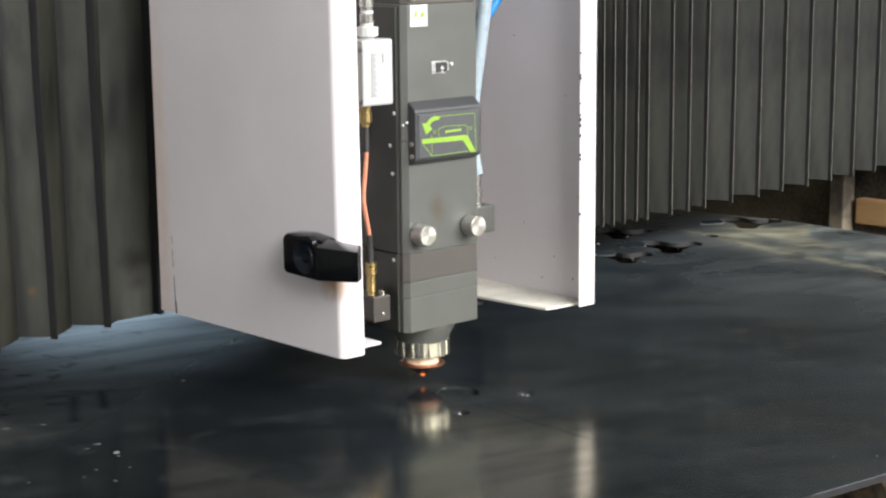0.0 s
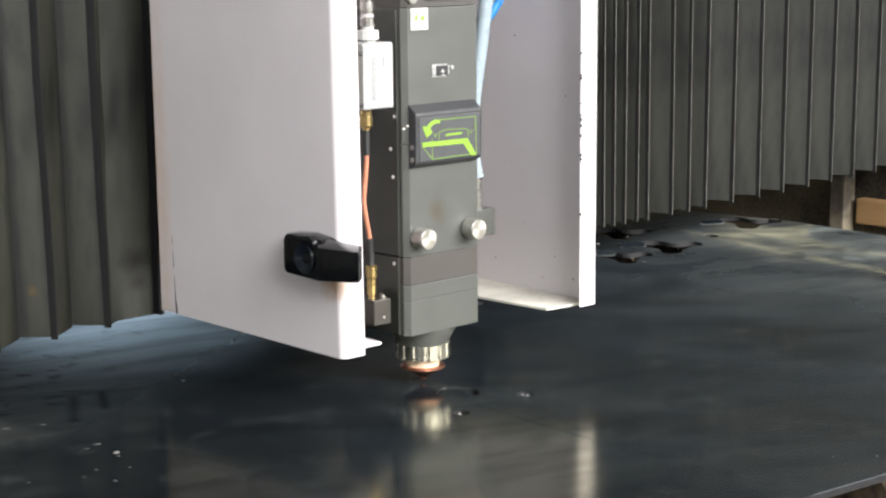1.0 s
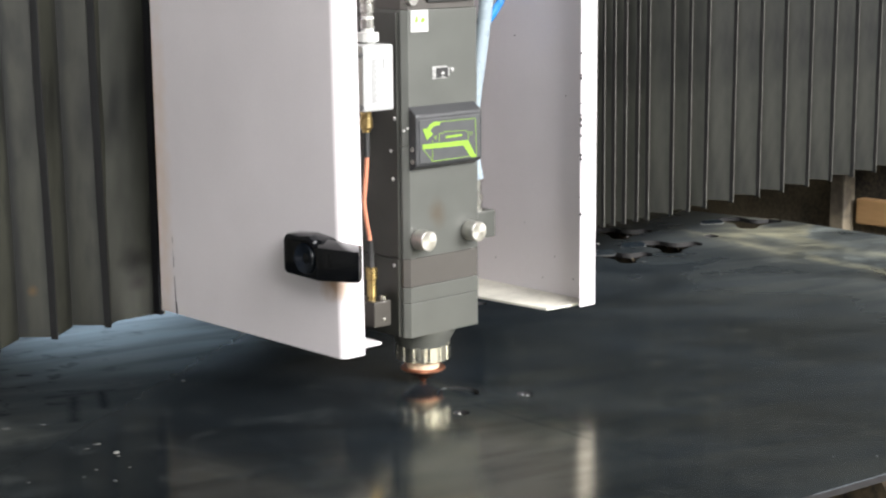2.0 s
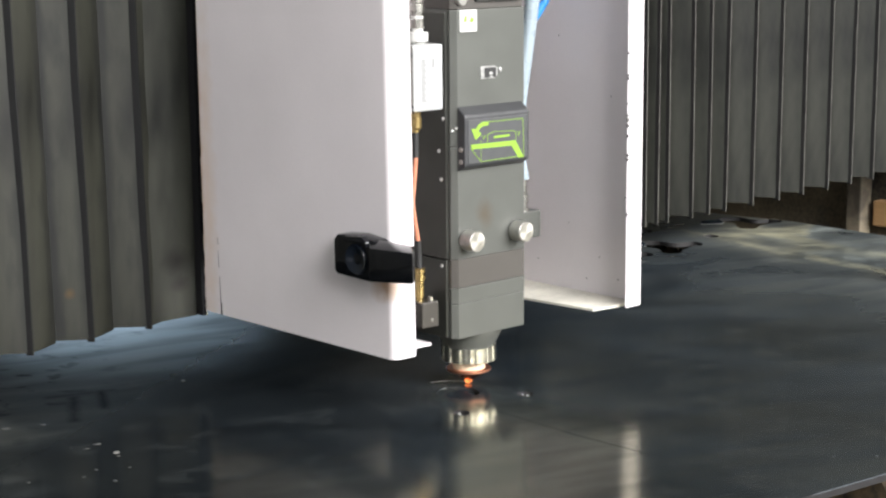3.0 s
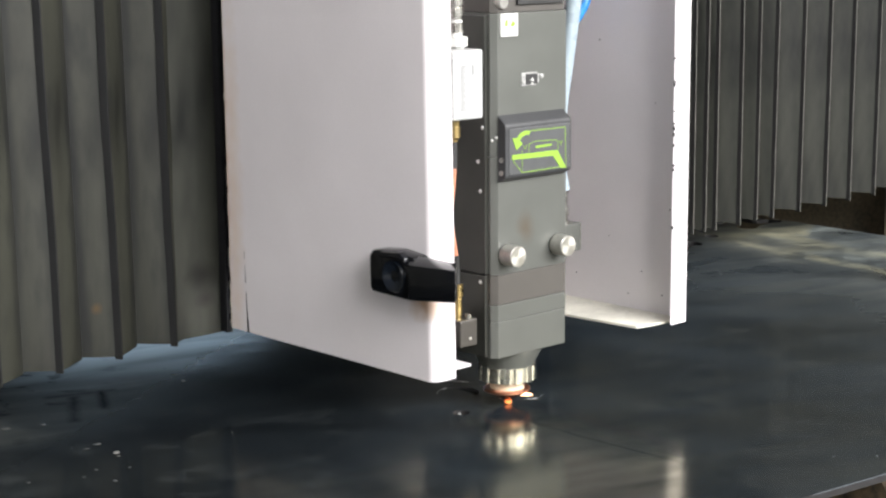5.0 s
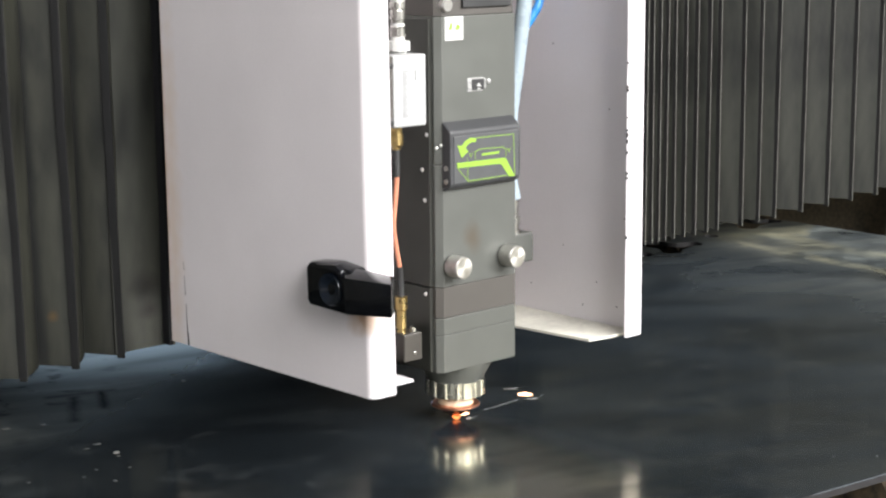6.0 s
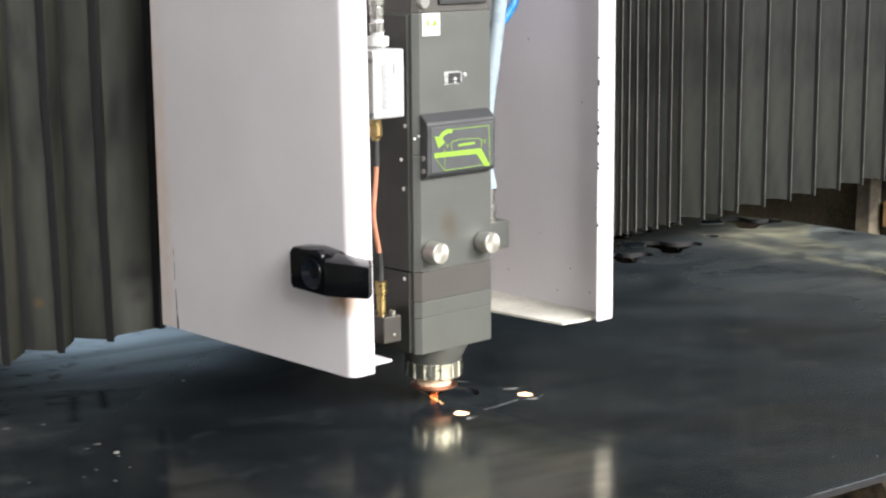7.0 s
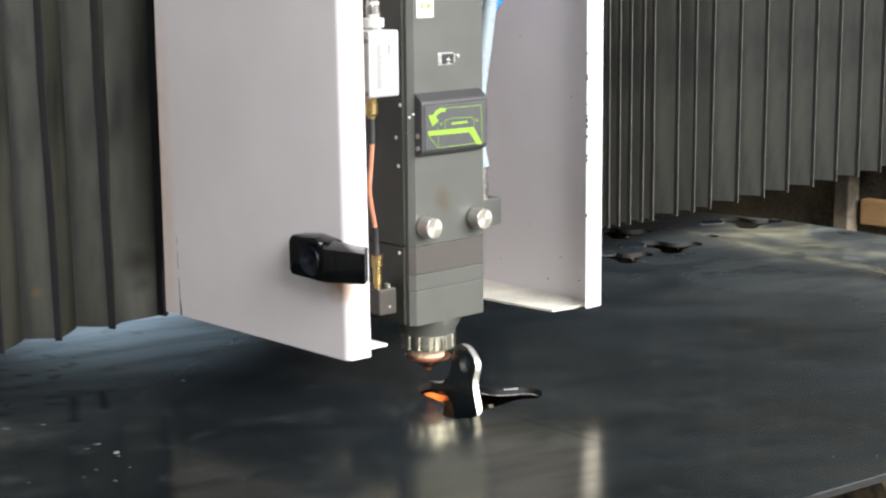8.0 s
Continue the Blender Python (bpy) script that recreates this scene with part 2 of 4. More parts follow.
en.nodes["Principled BSDF"].inputs["Base Color"].default_value = (0.02, 0.012, 0.01, 1)
M_SPARK = glow("yellow_spark", (1.0, 0.55, 0.22), 12)
M_HOTGLOW = glow("white_hot_glow", (1.0, 0.56, 0.32), 5.0)


def sheet_material():
    """Hot-rolled mill scale: blue-black, semi-gloss, with broad rubbed bands, dusty swirls and scratches."""
    m = bpy.data.materials.new("mill_scale_steel")
    m.use_nodes = True
    nt = m.node_tree
    nt.nodes.remove(nt.nodes["Principled BSDF"])
    co = nt.nodes.new("ShaderNodeTexCoord")

    def noise_at(scale, detail, stretch, rot=0.0, distort=0.0):
        mp = nt.nodes.new("ShaderNodeMapping")
        mp.vector_type = "TEXTURE"
        mp.inputs["Scale"].default_value, mp.inputs["Rotation"].default_value = tuple(1 / s for s in stretch), (0, 0, rot)
        nt.links.new(co.outputs["Object"], mp.inputs[0])
        n = nt.nodes.new("ShaderNodeTexNoise")
        n.inputs["Scale"].default_value, n.inputs["Detail"].default_value, n.inputs["Distortion"].default_value = scale, detail, distort
        nt.links.new(mp.outputs[0], n.inputs["Vector"])
        return n.outputs[0]

    def ramp(src, p0, p1, c0, c1):
        r = nt.nodes.new("ShaderNodeValToRGB")
        r.color_ramp.elements[0].position, r.color_ramp.elements[1].position = p0, p1
        r.color_ramp.elements[0].color, r.color_ramp.elements[1].color = c0, c1
        nt.links.new(src, r.inputs[0])
        return r.outputs[0]

    def mix(f, a, c, kind="MIX"):
        x = nt.nodes.new("ShaderNodeMix")
        x.data_type, x.blend_type = "RGBA", kind
        for sock, v in ((x.inputs[0], f), (x.inputs[6], a), (x.inputs[7], c)):
            if isinstance(v, (float, tuple)):
                sock.default_value = v
            else:
                nt.links.new(v, sock)
        return x.outputs[2]

    swirl = noise_at(5.5, 6, (1.0, 0.45, 1), 0.5, 1.6)
    fine = noise_at(90, 5, (1, 0.35, 1), 0.2)
    speck = noise_at(420, 2, (1, 1, 1))
    def sm(op, a, c=0.0, d=0.0):
        x = nt.nodes.new("ShaderNodeMath")
        x.operation = op
        for sock, v in zip(x.inputs, (a, c, d)):
            if isinstance(v, (int, float)):
                sock.default_value = v
            else:
                nt.links.new(v, sock)
        return x.outputs[0]

    base = ramp(swirl, 0.35, 0.75, (0.0075, 0.0108, 0.0142, 1), (0.0200, 0.0262, 0.0318, 1))
    base = mix(ramp(noise_at(14, 7, (0.3, 1, 1), -0.62, 0.6), 0.52, 0.80, (0, 0, 0, 1), (0.4, 0.4, 0.4, 1)), base, (0.044, 0.052, 0.055, 1))
    base = mix(ramp(noise_at(9, 6, (0.3, 1, 1), -0.8, 1.5), 0.50, 0.72, (0, 0, 0, 1), (0.7, 0.7, 0.7, 1)), base, (0.0045, 0.006, 0.008, 1))
    xyz = nt.nodes.new("ShaderNodeSeparateXYZ")
    nt.links.new(co.outputs["Object"], xyz.inputs[0])
    cloud = noise_at(5.0, 5, (0.5, 1.0, 1), -0.70, 0.9)
    # fine grey dust over the far half; pale yellow cutting dust swept about the end of the sheet
    def reach(v, lo, hi, top):
        r = nt.nodes.new("ShaderNodeMapRange")
        r.interpolation_type = "SMOOTHSTEP"
        r.inputs["From Min"].default_value, r.inputs["From Max"].default_value, r.inputs["To Max"].default_value = lo, hi, top
        nt.links.new(v, r.inputs["Value"])
        return r.outputs[0]

    where = sm("MULTIPLY_ADD", sm("MAXIMUM", sm("SUBTRACT", xyz.outputs[1], 0.19), 0.0), -1.9, xyz.outputs[0])
    where = sm("MULTIPLY_ADD", sm("SUBTRACT", cloud, 0.5), 0.35, where)
    wisps = ramp(noise_at(13, 8, (0.8, 1.0, 1), -0.75, 0.9), 0.36, 0.62, (0.12, 0.12, 0.12, 1), (1.0, 1.0, 1.0, 1))
    grey = sm("MULTIPLY", reach(where, 0.24, 0.52, 0.5), ramp(noise_at(11, 9, (0.75, 1.0, 1), -0.45, 0.9), 0.34, 0.64, (0.15, 0.15, 0.15, 1), (1.0, 1.0, 1.0, 1)))
    wisps = sm("MULTIPLY", wisps, ramp(noise_at(42, 8, (0.8, 1.0, 1), -0.6, 0.5), 0.36, 0.60, (0.35, 0.35, 0.35, 1), (1.0, 1.0, 1.0, 1)))
    yellow = sm("MULTIPLY", reach(where, 0.48, 0.68, 0.85), wisps)
    dusty = sm("MINIMUM", sm("ADD", grey, yellow), 1.0)
    tone = mix(ramp(noise_at(12, 8, (0.7, 1, 1), 1.25, 1.0), 0.44, 0.60, (0, 0, 0, 1), (1, 1, 1, 1)), (0.15, 0.175, 0.175, 1), (0.31, 0.30, 0.205, 1))
    col = mix(yellow, mix(grey, base, (0.075, 0.088, 0.095, 1)), tone)
    col = mix(ramp(speck, 0.72, 0.76, (0, 0, 0, 1), (0.35, 0.35, 0.35, 1)), col, (0.07, 0.07, 0.07, 1))
    haze = nt.nodes.new("ShaderNodeMapRange")
    haze.interpolation_type = "SMOOTHSTEP"
    haze.inputs["From Min"].default_value, haze.inputs["From Max"].default_value = 0.0, 0.30
    haze.inputs["To Min"].default_value, haze.inputs["To Max"].default_value = 0.0, 0.05
    nt.links.new(xyz.outputs[0], haze.inputs["Value"])
    # a round matt patch at the left, darker and less glossy than the rest
    away = nt.nodes.new("ShaderNodeVectorMath")
    away.operation = "DISTANCE"
    nt.links.new(co.outputs["Object"], away.inputs[0])
    away.inputs[1].default_value = (-0.255, 0.035, 0)
    matt_patch = nt.nodes.new("ShaderNodeMapRange")
    matt_patch.interpolation_type = "SMOOTHSTEP"
    matt_patch.inputs["From Min"].default_value, matt_patch.inputs["From Max"].default_value = 0.15, 0.265
    matt_patch.inputs["To Min"].default_value, matt_patch.inputs["To Max"].default_value = 1.0, 0.0
    nt.links.new(sm("MULTIPLY_ADD", sm("SUBTRACT", cloud, 0.5), 0.10, away.outputs["Value"]), matt_patch.inputs["Value"])
    wob = sm("MULTIPLY_ADD", noise_at(160, 3, (1, 1, 1)), 0.004, -0.002)

    def smear(a, c, w, wobble):
        """1 on a stroke from a to c of half width w (millimetres), falling off to 0."""
        (ax, ay), (bx, by) = a, c
        n = math.hypot(bx - ax, by - ay)
        ux, uy = (bx - ax) / n, (by - ay) / n
        px, py = sm("SUBTRACT", xyz.outputs[0], ax * 0.001), sm("SUBTRACT", xyz.outputs[1], ay * 0.001)
        s = sm("ADD", sm("MULTIPLY", px, ux), sm("MULTIPLY", py, uy))
        d = sm("ADD", sm("MULTIPLY", px, -uy), sm("MULTIPLY", py, ux))
        if wobble:
            d = sm("ADD", d, wob)
        over = sm("MAXIMUM", sm("SUBTRACT", s, n * 0.001), sm("MULTIPLY", s, -1))
        d = sm("MAXIMUM", sm("ABSOLUTE", d), over)
        return sm("SUBTRACT", 1.0, sm("SMOOTH_MIN", sm("DIVIDE", sm("MAXIMUM", d, 0.0), w * 0.001), 1.0, 0.3))

    rubbed = ramp(noise_at(24, 9, (0.22, 1, 1), -0.25, 0.9), 0.34, 0.62, (0.60, 0.60, 0.60, 1), (1.1, 1.1, 1.1, 1))
    marks = sm("MULTIPLY", smear((-206, 144), (-166, 131), 5, True), 0.17)
    for a, c, w, k in (((-194, 132), (-222, 84), 6, True), ((-172, 134), (-192, 96), 5, True), ((-14, -66), (-18, -160), 1.3, False), ((-18, -160), (-11, -314), 1.5, False)):
        marks = sm("MAXIMUM", marks, sm("MULTIPLY", sm("MAXIMUM", smear(a, c, w, k), 0.0), 0.24 if k else 0.5))
    marks = sm("MAXIMUM", marks, 0.0)
    flecks = sm("MULTIPLY", reach(sm("MULTIPLY_ADD", xyz.outputs[0], -0.8, xyz.outputs[1]), 0.25, 0.34, 0.3), ramp(noise_at(70, 5, (0.7, 1, 1), -0.7, 0.4), 0.57, 0.66, (0, 0, 0, 1), (1, 1, 1, 1)))
    marks = sm("MAXIMUM", marks, flecks)
    col = mix(sm("MULTIPLY", matt_patch.outputs[0], 0.6), col, (0.0045, 0.0052, 0.0055, 1))
    col = mix(ramp(noise_at(40, 9, (0.8, 1, 1), -0.5, 0.6), 0.55, 0.76, (0, 0, 0, 1), (0.4, 0.4, 0.4, 1)), col, (0.040, 0.045, 0.046, 1))
    patch = sm("MULTIPLY", reach(sm("MULTIPLY_ADD", sm("SUBTRACT", cloud, 0.5), 0.05, sm("MULTIPLY_ADD", xyz.outputs[1], -0.35, sm("MULTIPLY", xyz.outputs[0], -1.0))), 0.212, 0.232, 0.5), sm("MULTIPLY", reach(xyz.outputs[1], 0.045, 0.075, 1.0), ramp(noise_at(26, 7, (0.9, 1, 1), 0.3, 0.5), 0.38, 0.62, (0.3, 0.3, 0.3, 1), (1, 1, 1, 1))))
    col = mix(patch, col, (0.040, 0.044, 0.042, 1))
    ridge = sm("MULTIPLY", sm("MAXIMUM", smear((582, 250), (546, -20), 16, True), 0.0), ramp(noise_at(60, 7, (0.6, 1, 1), 1.4, 0.6), 0.40, 0.62, (0, 0, 0, 1), (0.6, 0.6, 0.6, 1)))
    col = mix(ridge, col, (0.26, 0.25, 0.175, 1))
    col = mix(sm("MULTIPLY", marks, 0.9), col, (0.003, 0.003, 0.0035, 1))
    gloss = sm("MULTIPLY", sm("MULTIPLY_ADD", matt_patch.outputs[0], -0.33, 0.5), sm("MULTIPLY", rubbed, sm("MULTIPLY_ADD", haze.outputs[0], -8.0, 1.0)))
    gloss = sm("MULTIPLY", sm("MAXIMUM", sm("MULTIPLY_ADD", marks, -0.45, gloss), 0.0), sm("MULTIPLY_ADD", dusty, -0.7, 1.0))
    rough = ramp(mix(0.35, swirl, fine), 0.35, 0.75, (0.145, 0.145, 0.145, 1), (0.185, 0.185, 0.185, 1))
    rough = sm("ADD", reach(sm("MULTIPLY_ADD", xyz.outputs[0], -0.6, xyz.outputs[1]), 0.12, 0.26, 0.18), sm("MULTIPLY_ADD", dusty, 0.4, sm("ADD", rough, haze.outputs[0])))
    bp = nt.nodes.new("ShaderNodeBump")
    bp.inputs["Strength"].default_value, bp.inputs["Distance"].default_value = 0.1, 0.0006
    nt.links.new(fine, bp.inputs["Height"])
    streak = nt.nodes.new("ShaderNodeBump")
    streak.inputs["Strength"].default_value, streak.inputs["Distance"].default_value = 0.14, 0.0014
    nt.links.new(noise_at(22, 6, (0.22, 1, 1), -0.15, 0.4), streak.inputs["Height"])
    nt.links.new(streak.outputs[0], bp.inputs["Normal"])
    # a brownish oxide gloss lies over the dark scale
    scale, oxide, both, edge_on = (nt.nodes.new(k) for k in ("ShaderNodeBsdfDiffuse", "ShaderNodeBsdfGlossy", "ShaderNodeMixShader", "ShaderNodeFresnel"))
    edge_on.inputs["IOR"].default_value = 1.85
    oxide.inputs["Color"].default_value = (1.0, 0.95, 0.74, 1)
    nt.links.new(col, scale.inputs["Color"])
    nt.links.new(rough, oxide.inputs["Roughness"])
    for node in (scale, oxide):
        nt.links.new(bp.outputs[0], node.inputs["Normal"])
    nt.links.new(sm("MINIMUM", sm("MULTIPLY", sm("MULTIPLY", gloss, 2.0), edge_on.outputs[0]), 1.0), both.inputs[0])
    nt.links.new(scale.outputs[0], both.inputs[1])
    nt.links.new(oxide.outputs[0], both.inputs[2])
    nt.links.new(both.outputs[0], nt.nodes["Material Output"].inputs["Surface"])
    return m


M_SHEET = sheet_material()
MM = 0.001


# ---------------------------------------------------------------- mesh helpers (millimetres)
def link(name, bm, material, smooth=None):
    me = bpy.data.meshes.new(name)
    bmesh.ops.recalc_face_normals(bm, faces=bm.faces)
    bm.to_mesh(me)
    bm.free()
    me.materials.append(material)
    if smooth is not None:
        for p in me.polygons:
            p.use_smooth = True
        me.set_sharp_from_angle(angle=radians(smooth))
    return new(name, me)


def part(name, bm, material, parent, label="", smooth=None):
    ob = link(name, bm, material, smooth)
    ob.parent = parent
    if label:
        tagged(ob, label)
    return ob


def box(x0, x1, y0, y1, z0, z1, bev=0.0, seg=2, bm=None):
    own = bmesh.new()
    bmesh.ops.create_cube(own, size=1, matrix=Matrix.Translation(Vector((x0 + x1, y0 + y1, z0 + z1)) * MM / 2) @ Matrix.Diagonal(((x1 - x0) * MM, (y1 - y0) * MM, (z1 - z0) * MM, 1)))
    if bev:
        bmesh.ops.bevel(own, geom=own.edges[:], offset=bev * MM, segments=seg, profile=0.5, affect="EDGES")
    return merged(bm, own)


def merged(bm, own):
    if bm is None:
        return own
    me = bpy.data.meshes.new("tmp")
    own.to_mesh(me)
    own.free()
    bm.from_mesh(me)
    bpy.data.meshes.remove(me)
    return bm


def prism(points, z0, z1, bev=0.0, axis="Z", bm=None):
    """A closed outline pulled from z0 to z1 (along Z, or X or Y with the outline in the other two)."""
    own = bmesh.new()
    turn = {"Z": lambda u, v, w: (u, v, w), "Y": lambda u, v, w: (u, w, v), "X": lambda u, v, w: (w, u, v)}[axis]
    low = [own.verts.new(Vector(turn(u, v, z0)) * MM) for u, v in points]
    high = [own.verts.new(Vector(turn(u, v, z1)) * MM) for u, v in points]
    n = len(points)
    own.faces.new(low)
    own.faces.new(high)
    for i in range(n):
        own.faces.new((low[i], low[(i + 1) % n], high[(i + 1) % n], high[i]))
    if bev:
        bmesh.ops.recalc_face_normals(own, faces=own.faces)
        bmesh.ops.bevel(own, geom=own.edges[:], offset=bev * MM, segments=2, profile=0.5, affect="EDGES")
    return merged(bm, own)


def lathe(profile, n=40, at=(0, 0, 0), axis="Z", bm=None, flute=0, depth=0.0):
    """Turned body: profile rows of radius and height, closed at both ends. flute: that many grooves of the given depth."""
    own = bmesh.new()
    rings = []
    for r, h in profile:
        ring = []
        for i in range(n):
            a = 2 * math.pi * i / n
            rr = r - (depth * max(0.0, math.sin(flute * a)) ** 6 if flute else 0)
            u, v = rr * math.cos(a), rr * math.sin(a)
            p = {"Z": (u, v, h), "Y": (u, h, v), "X": (h, u, v)}[axis]
            ring.append(own.verts.new((Vector(p) + Vector(at)) * MM))
        rings.append(ring)
    for a, c in zip(rings, rings[1:]):
        for i in range(n):
            own.faces.new((a[i], a[(i + 1) % n], c[(i + 1) % n], c[i]))
    own.faces.new(rings[0])
    own.faces.new(rings[-1])
    return merged(bm, own)


def tube(points, r, n=10, bm=None):
    """A round cable through the points, smoothed."""
    pts = spline(points, 8, closed=False)
    own = bmesh.new()
    rings = []
    for i, p in enumerate(pts):
        t = (Vector(pts[min(i + 1, len(pts) - 1)]) - Vector(pts[max(i - 1, 0)])).normalized()
        q = t.to_track_quat("Z", "Y")
        rings.append([own.verts.new((Vector(p) + q @ Vector((r * math.cos(2 * math.pi * k / n), r * math.sin(2 * math.pi * k / n), 0))) * MM) for k in range(n)])
    for a, c in zip(rings, rings[1:]):
        for i in range(n):
            own.faces.new((a[i], a[(i + 1) % n], c[(i + 1) % n], c[i]))
    own.faces.new(rings[0])
    own.faces.new(rings[-1])
    return merged(bm, own)


def spline(points, steps, closed=True):
    pts = [np.array(p, float) for p in points]
    n, out = len(pts), []
    for i in range(n if closed else n - 1):
        p0, p1, p2, p3 = (pts[(i + k - 1) % n] if closed else pts[min(max(i + k - 1, 0), n - 1)] for k in range(4))
        for s in range(steps):
            t = s / steps
            out.append(tuple(0.5 * (2 * p1 + (p2 - p0) * t + (2 * p0 - 5 * p1 + 4 * p2 - p3) * t * t + (3 * p1 - p0 - 3 * p2 + p3) * t ** 3)))
    if not closed:
        out.append(tuple(pts[-1]))
    return out


def circle(x, y, r, n=28):
    return [(x + r * math.cos(2 * math.pi * i / n), y + r * math.sin(2 * math.pi * i / n)) for i in range(n)]


def plate(loops, z0, z1):
    """A flat plate bounded by the first loop, with the others cut out of it."""
    bm = bmesh.new()
    edges = []
    for loop in loops:
        vs = [bm.verts.new((x * MM, y * MM, z1 * MM)) for x, y in loop]
        edges += [bm.edges.new((vs[i], vs[(i + 1) % len(vs)])) for i in range(len(vs))]
    bmesh.ops.triangle_fill(bm, use_beauty=True, edges=edges)
    top = bm.faces[:]
    got = bmesh.ops.extrude_face_region(bm, geom=top)
    bmesh.ops.translate(bm, vec=(0, 0, (z0 - z1) * MM), verts=[g for g in got["geom"] if isinstance(g, bmesh.types.BMVert)])
    return bm


def empty(name, label, category, group=""):
    return tagged(new(name), label, category, group)


def setting(name, bm, material, label, category):
    return tagged(link(name, bm, material), label, category, kind="structure")


# ---------------------------------------------------------------- the cut: outline and path of the tool
LEVER = [(2.6, -6.8), (13, -13), (20.3, -24.7), (17.8, -40), (21.2, -50.3), (29.5, -56.6), (37.5, -60.5), (41, -68), (38.5, -79.5), (26.6, -86.7),
         (13, -79.4), (-3, -80.2), (-20, -81.4), (-31, -87.6), (-40, -87.5), (-46, -82), (-47.5, -71), (-38.1, -59.7), (-29.5, -52.5), (-24.5, -38.5), (-22.5, -26), (-16.8, -13.6), (-8, -8)]
TOOL = spline(LEVER, 6)
OUTLINE = spline([{(38.5, -79.5): (37, -78), (26.6, -86.7): (25.4, -85.2)}.get(p, p) for p in LEVER], 6)
HUB, EYE_A, EYE_B = (-2.5, -38.5, 14.0), (-34.3, -75.0, 5.6), (27.0, -72.0, 5.6)


def along(loop):
    """Distance along the loop from its first point, for every point."""
    d = [0.0]
    for a, c in zip(loop, loop[1:] + loop[:1]):
        d.append(d[-1] + math.dist(a, c))
    return d


def tool_path():
    """Rows of seconds, x, y, z of the head against its first place, in millimetres."""
    rows = [(0, 0, 0, 0), (0.5, -0.2, -0.6, -1.0), (1.0, -0.2, -0.7, -2.1), (1.5, -0.2, -0.7, -3.0), (2.0, -0.1, -0.7, -3.4), (2.3, 0.0, -0.9, -3.4)]
    d = along(TOOL)
    loop = TOOL + TOOL[:1]
    # seconds at which the tool passes the control points of the lever's outline
    stops = [(2.5, 0), (3.0, 2), (3.5, 4), (4.0, 7), (4.5, 9), (6.0, 15), (6.5, 17), (7.0, 19), (7.5, 21), (7.82, 22.6)]
    t = 2.5
    while t < 7.81:
        for (ta, ca), (tb, cb) in zip(stops, stops[1:]):
            if ta - 1e-6 <= t < tb:
                la, lb = d[int(ca * 6)], d[int(cb * 6)]
                s = la + (lb - la) * (t - ta) / (tb - ta)
        i = max(k for k in range(len(d) - 1) if d[k] <= s + 1e-9)
        f = (s - d[i]) / max(1e-9, d[i + 1] - d[i])
        rows.append((round(t, 2), loop[i][0] + f * (loop[i + 1][0] - loop[i][0]), loop[i][1] + f * (loop[i + 1][1] - loop[i][1]), -3.3))
        t += 0.1
    rows += [(7.83, -1.5, -7.2, -3.3), (7.9, -0.5, -6.8, -2.7), (8.0, -0.5, -6.6, 5.8)]
    return rows


PATH = tool_path()

# ---------------------------------------------------------------- hall (unseen shell, added to hold and shape the light)
setting("floor", box(-6000, 6000, -6000, 4600, -950, -850), M_CONCRETE, "grey concrete workshop floor", "floor")
setting("ceiling", box(-6000, 6000, -6000, 4600, 4600, 4700), M_WALL, "pale workshop ceiling", "ceiling")


def wall_with_opening(name, along_x, at, thick, lo, hi, o0, o1, z0, z1, material=M_WALL, label="pale workshop wall, unseen, with an assumed opening for the light"):
    bm = None
    for a, c, l, h in ((lo, o0, -850, 4600), (o1, hi, -850, 4600), (o0, o1, -850, z0), (o0, o1, z1, 4600)):
        if along_x:
            bm = box(a, c, at, at + thick, l, h, bm=bm)
        else:
            bm = box(at, at + thick, a, c, l, h, bm=bm)
    return setting(name, bm, material, label, "wall")


wall_with_opening("wall_south", True, -6100, 100, -6000, 6000, -3500, 4500, 1700, 4400)
wall_with_opening("wall_west", False, -6100, 100, -6000, 4600, -5300, -1900, 900, 3100)
# unseen wall made dark to keep the sheet's reflections dark at the right
wall_with_opening("wall_north", True, 4500, 100, -6000, 6000, 2150, 3250, -250, 2200, M_DARKWALL, "unseen wall made dark for the reflections, with a rear door opening")
setting("wall_east", box(6000, 6100, -6000, 4600, -850, 4600), M_WALL, "pale painted workshop wall", "wall")
setting("backdrop", box(-800, 4200, 5600, 5620, -800, 3000), M_DAY, "bright bluish daylight outside the rear door", "daylight")

# ---------------------------------------------------------------- cutting bed
bed = empty("cutting_bed", "dark rusty steel cutting bed frame under the sheet", "machine bed")
part("near_rail", box(-1200, 1400, -440, -400, -320, -20, 3), M_BED, bed)
part("far_rail", box(-1200, 1400, 960, 1000, -320, -10, 3), M_BED, bed)
part("end_rail", box(1340, 1400, -400, 960, -320, -60, 3), M_BED, bed, "dusty brown end rail")
part("tray", box(-1200, 1400, -440, 1000, -420, -400), M_BED, bed)
for lx in (-1150, 0, 1320):
    for ly in (-420, 940):
        part("leg", box(lx, lx + 60, ly - 30, ly + 30, -850, -420), M_BED, bed)


def slat_mesh():
    rng = random.Random(4)
    pts, y = [], -398.0
    while y < 958:
        pts.append((y, -7 + rng.uniform(-2, 0)))
        pts.append((y + 9, -18 + rng.uniform(-5, 5)))
        y += 18
    pts += [(958, -120), (-398, -120)]
    return prism(pts, -2, 2, axis="X")


first = link("support_slat", slat_mesh(), M_SLAT)
tagged(first, "slag-crusted toothed steel slat across the cutting bed", "slat", "slats of the cutting bed")
first.location.x = -0.62
for k in range(1, 19):
    copy_thing(first, pose(-0.62 + 0.07 * k, 0, 0))

